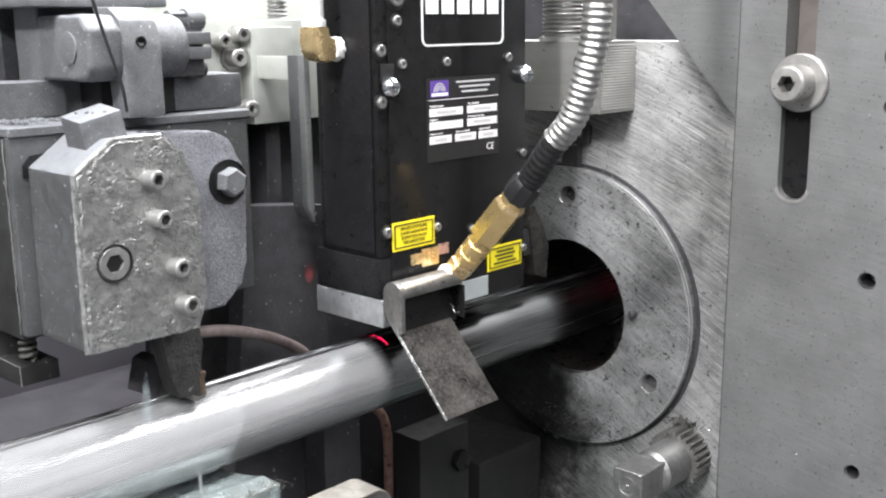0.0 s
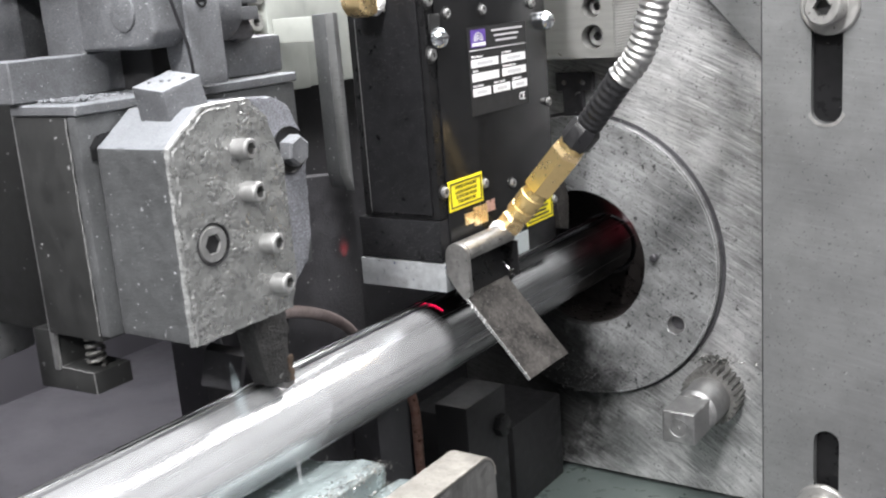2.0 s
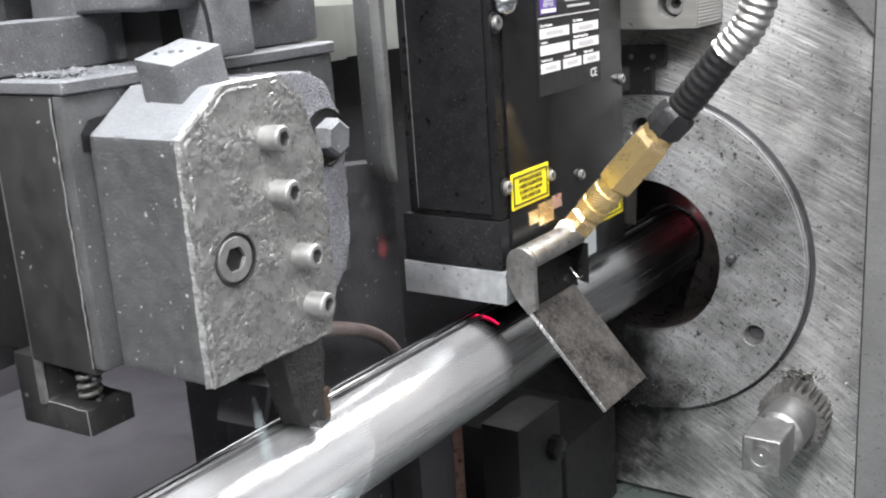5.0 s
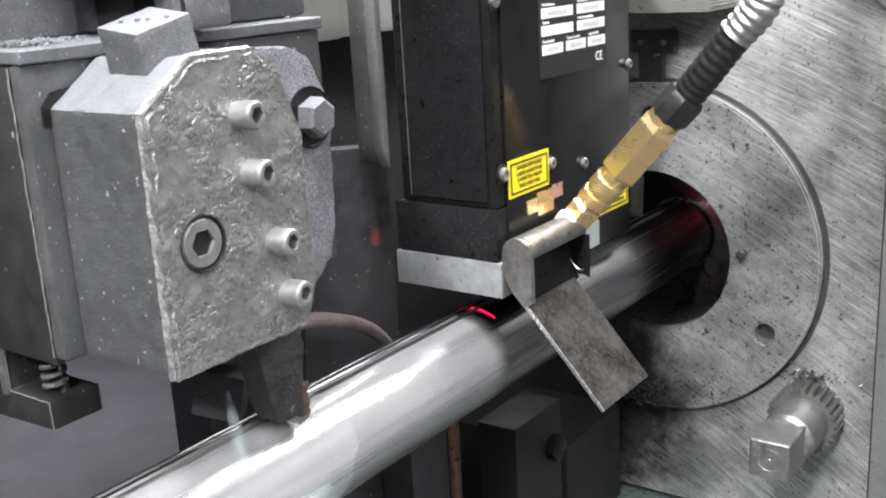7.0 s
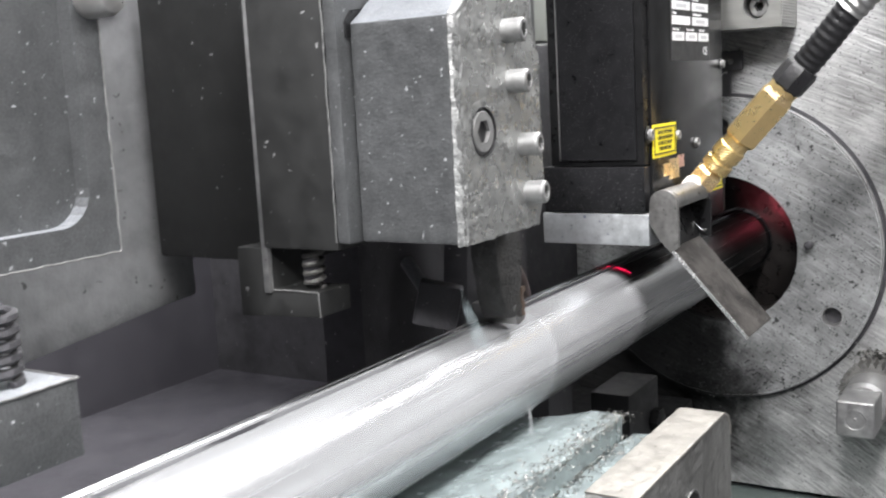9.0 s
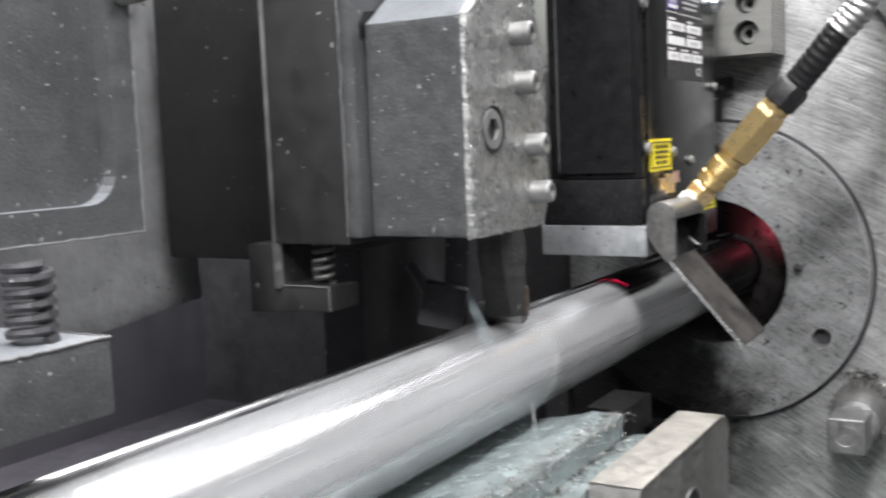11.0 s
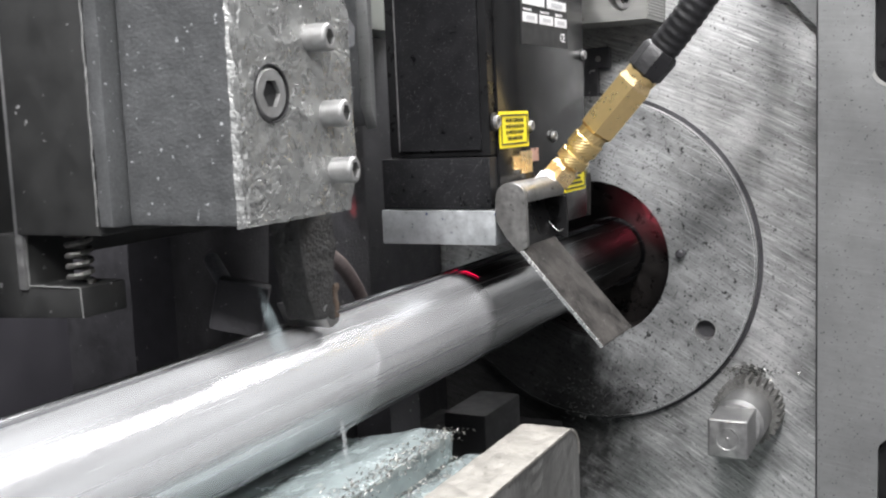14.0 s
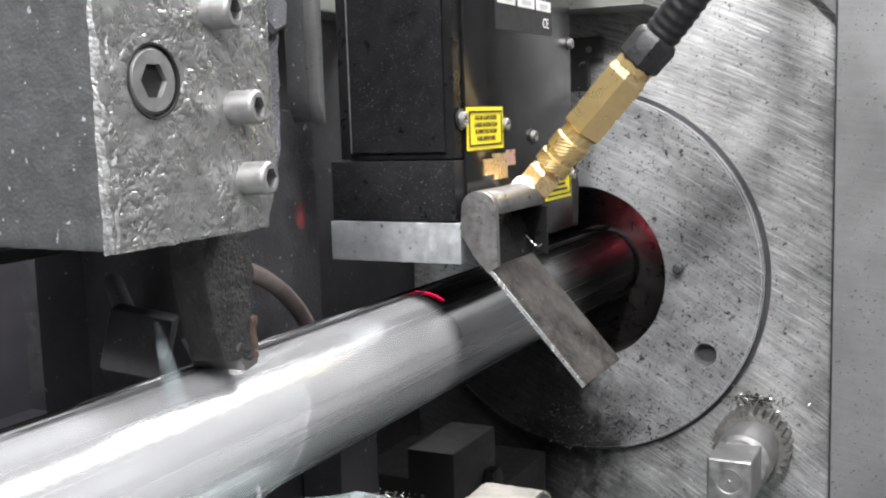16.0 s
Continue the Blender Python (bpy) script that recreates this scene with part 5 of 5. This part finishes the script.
# ---- under and in front of the tube ----
def support_jaw():
    t = thing("support_jaw", "wet worn steel support jaw beneath the tube", "support jaw")
    prof = [(-0.4315, 1.050), (-0.4465, 1.0505), (-0.462, 1.0465), (-0.478, 1.0425), (-0.53, 1.041), (-0.53, 0.99), (-0.4315, 0.99)]
    part("jaw", roughen(prism("y", prof, 0.05, 0.342, 0.0012), 0.006, 0.0008, 90), M_WET, t)
    part("step", roughen(box(-0.4310, -0.4190, 0.05, 0.352, 0.96, 1.0385, 0.0015), 0.006, 0.0014, 120), M_WET, t)
    part("base", box(-0.54, -0.38, 0.02, 0.44, 0.84, 0.96, 0.002), M_DARK, t)
    return t


support_jaw()


def clamp_bar():
    t = thing("clamp_bar", "pale worn clamp bar with a round hole", "clamp bar")
    pts = []
    for k in range(7):
        a = radians(90 * k / 6)
        pts.append((0.381 + 0.0135 * math.sin(a), 1.0285 + 0.0135 * math.cos(a)))
    out = [(0.268, 1.0412)] + pts + [(0.3945, 0.9605), (0.262, 0.9605), (0.262, 1.030)]
    hole = [(0.334 + 0.0135 * math.cos(2 * math.pi * k / 28), 1.004 + 0.017 * math.sin(2 * math.pi * k / 28)) for k in range(28)]
    bm = pierced("x", out, [hole], -0.4180, -0.3965)
    part("bar", roughen(bm, 0.004, 0.0005, 260), M_BAR, t, "stained grey side")
    lin = pierced("x", [(0.334 + 0.0139 * math.cos(2 * math.pi * k / 28), 1.004 + 0.0174 * math.sin(2 * math.pi * k / 28)) for k in range(28)], [hole], -0.4182, -0.3958)
    part("bush", lin, M_DULL, t)
    cap = [(0.2675, 1.0422)] + [(y + 0.0003, z + 0.0010) for y, z in pts] + [(y, z - 0.0004) for y, z in pts[::-1]] + [(0.268, 1.0410)]
    part("worn_top", roughen(prism("x", cap, -0.4183, -0.3960, 0.0010), 0.0022, 0.0003, 300), M_STONE, t, "pale worn top")
    return t


clamp_bar()


def copper_pipe(pts, r, label, m):
    t = thing("copper_pipe", label, "pipe")
    part("tube", sweep(pts, r, 12, 8), m, t)
    return t


copper_pipe([(-0.500, 0.335, 1.126), (-0.504, 0.360, 1.121), (-0.510, 0.385, 1.112), (-0.521, 0.415, 1.098), (-0.532, 0.443, 1.080), (-0.540, 0.465, 1.055), (-0.545, 0.475, 1.02)], 0.0036, "bent dusty copper pipe behind the tube", M_PIPEG)
copper_pipe([(-0.590, 0.530, 1.005), (-0.5775, 0.549, 0.998), (-0.5728, 0.5565, 0.978), (-0.5725, 0.5575, 0.93), (-0.5725, 0.5575, 0.862)], 0.0040, "upright reddish copper pipe under the tube", M_COPPER)


def bed_column():
    t = thing("bed_column", "dark grey machine column under the tube", "column")
    # column toned near black to hold the shade under the tube
    part("column", box(-0.528, -0.500, 0.522, 0.576, 0.862, 1.0, 0.002), M_NEAR_BLACK, t)
    part("bolt", lathe((-0.4995, 0.563, 0.972), (-0.49, 0.563, 0.972), [(0, 0.0085), (0.006, 0.0085), (0.007, 0.006), (0.007, 0)], 6), M_BLACK, t)
    # added dark box that fills in the shade and oil below the flange
    part("shade_block", box(-0.62, -0.510, 0.600, 0.6805, 0.862, 0.952, 0.003), M_NEAR_BLACK, t)
    return t


bed_column()

tray = thing("coolant_tray", "wet green-grey tray under the end plate", "tray")
part("pan", box(-0.56, -0.334, 0.46, 0.74, 0.8625, 0.879, 0.001), M_GREEN, tray)
part("rim", box(-0.352, -0.345, 0.660, 0.672, 0.8792, 0.893, 0.001), M_DARK, tray)


def swarf(name, label, n, seed, where, m=None, big=1.0):
    rnd = random.Random(seed)
    bm = bmesh.new()
    for _ in range(n):
        p, up = where(rnd)
        l, wd = big * rnd.uniform(0.0003, 0.0013), big * rnd.uniform(0.0002, 0.0005)
        q = Euler((rnd.uniform(-0.6, 0.6), rnd.uniform(-0.6, 0.6), rnd.uniform(0, 6.28))).to_matrix()
        vs = [bm.verts.new(Vector(p) + q @ Vector(c)) for c in ((-l, -wd, 0), (l, -wd, wd * 0.6), (l, wd, 0), (-l, wd, wd))]
        top = bm.verts.new(Vector(p) + q @ Vector((0, 0, wd * 1.3)))
        bm.faces.new(vs)
        for i in range(4):
            bm.faces.new((vs[i], vs[(i + 1) % 4], top))
    ob = link(name, bm, m or M_CHIP)
    return tagged(ob, label, "swarf", kind="stuff")


swarf("jaw_swarf", "bright swarf along the edge of the support jaw", 2600, 3,
      lambda r: ((-0.4325 + r.gauss(0, 0.005), r.uniform(0.15, 0.345), (1.0508 if r.random() < 0.45 else 1.0392)), 1), None, 0.75)


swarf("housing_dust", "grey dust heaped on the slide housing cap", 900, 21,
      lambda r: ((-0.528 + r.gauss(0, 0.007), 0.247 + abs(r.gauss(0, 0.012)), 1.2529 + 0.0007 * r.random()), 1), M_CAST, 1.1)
swarf("plate_chips", "small metal chips stuck to the slotted plate", 170, 8,
      lambda r: ((-0.325 + 0.17 * r.random(), 0.6546, 0.90 + 0.36 * r.random() ** 1.6), 1), M_DULL, 0.8)
swarf("plate_flecks", "dark specks of oily swarf on the slotted plate", 260, 14,
      lambda r: ((-0.322 + 0.2 * r.random(), 0.6547, 0.89 + 0.42 * r.random() ** 1.3), 1), M_DARK, 0.85)
swarf("flange_crumbs", "dark oily swarf crumbs on the lower flange edge", 260, 5,
      lambda r: ((-0.478 + r.gauss(0, 0.022), 0.6806, 0.972 + r.gauss(0, 0.009)), 1), M_NEAR_BLACK, 1.4)
swarf("collar_crumbs", "oily swarf round the toothed collar", 200, 6,
      lambda r: ((-0.377 + r.gauss(0, 0.010), 0.6896, 0.9965 + r.gauss(0, 0.0028)), 1), M_CHIP, 1.3)


def coolant_nozzle():
    t = thing("coolant_nozzle", "small grey coolant nozzle block behind the tube", "nozzle")
    bm = box(-0.0105, 0.0105, -0.006, 0.006, -0.0105, 0.0105, 0.0015)
    bmesh.ops.transform(bm, matrix=pose(-0.5110, 0.3125, 1.1035, 0, 14, 30), verts=bm.verts)
    part("block", bm, M_DARK, t)
    part("stem", lathe((-0.522, 0.320, 1.108), (-0.545, 0.335, 1.122), [(0, 0.0035), (0.025, 0.0035)], 14), M_CAST, t)
    part("jet", lathe((-0.4885, 0.2965, 1.1145), (-0.4715, 0.2855, 1.0895), [(0, 0.0006), (0.006, 0.0017), (0.013, 0.0024), (0.022, 0.0030), (0.031, 0.0036)], 16), M_SPRAY, t, "short spray of coolant")
    return t


coolant_nozzle()


def coolant():
    t = thing("coolant_film", "milky coolant running over the tube", "coolant")
    bm = bmesh.new()
    n, rows = 40, []
    for j in range(31):
        ring = []
        for i in range(n + 1):
            a = radians(118 - 190 * i / n)
            edge = 0.334 + 0.010 * math.sin(a * 1.3 + 0.4) + 0.006 * noise.noise(Vector((i * 0.61, 3, 0)))
            y = -0.6 + (edge + 0.6) * (j / 30) ** 0.35
            r = PR + 0.0006 + (0.0004 if j > 28 else 0.0) + 0.0003 * noise.noise(Vector((i * 0.25, y * 45, 2)))
            ring.append(bm.verts.new((PX + r * math.cos(a), y, PZ + r * math.sin(a))))
        rows.append(ring)
    for a, c in zip(rows, rows[1:]):
        for i in range(n):
            bm.faces.new((a[i], a[i + 1], c[i + 1], c[i]))
    part("film", bm, M_WATER, t)
    part("wiped_film", lathe((PX, -0.74, PZ), (PX, 0.5, PZ), [(0, PR + 0.0003), (1.204, PR + 0.0003)], 96), M_WETFILM, t, "thin film wiped off by the air knife")
    bead = []
    for i in range(0, n + 1, 2):
        a = radians(112 - 180 * i / n)
        bead.append((PX + (PR + 0.0006) * math.cos(a), 0.334 + 0.010 * math.sin(a * 1.3 + 0.4) + 0.005 * noise.noise(Vector((i * 0.61, 3, 0))), PZ + (PR + 0.0006) * math.sin(a)))
    part("bead", sweep(bead, 0.0005, 8, 3), M_BEAD, t, "raised rim of coolant")
    part("drip", sweep([(-0.4650, 0.312, 1.060), (-0.4635, 0.311, 1.052), (-0.4635, 0.311, 1.0405)], 0.0008, 8, 6), M_WATER, t)
    return t


coolant()


# ---- added red spots that stand in for scattered laser light ----
def laser_scatter(eye, target, cone, power, tint=0.03):
    d = bpy.data.lights.new("laser_scatter", "SPOT")
    d.energy, d.color, d.spot_size, d.spot_blend, d.shadow_soft_size = power, (1.0, tint, tint * 1.6), radians(cone), 0.8, 0.002
    new("laser_scatter", d).matrix_world = look(eye, target)


# added lamp inside the bore for its red glow
laser_scatter((-0.461, 0.6860, 1.099), (-0.451, 0.735, 1.110), 90, 0.085, 0.12)
# added lamp under the head for the red dot on the splash plate
laser_scatter((-0.5215, 0.463, 1.104), (-0.548, 0.463, 1.130), 15, 0.15)
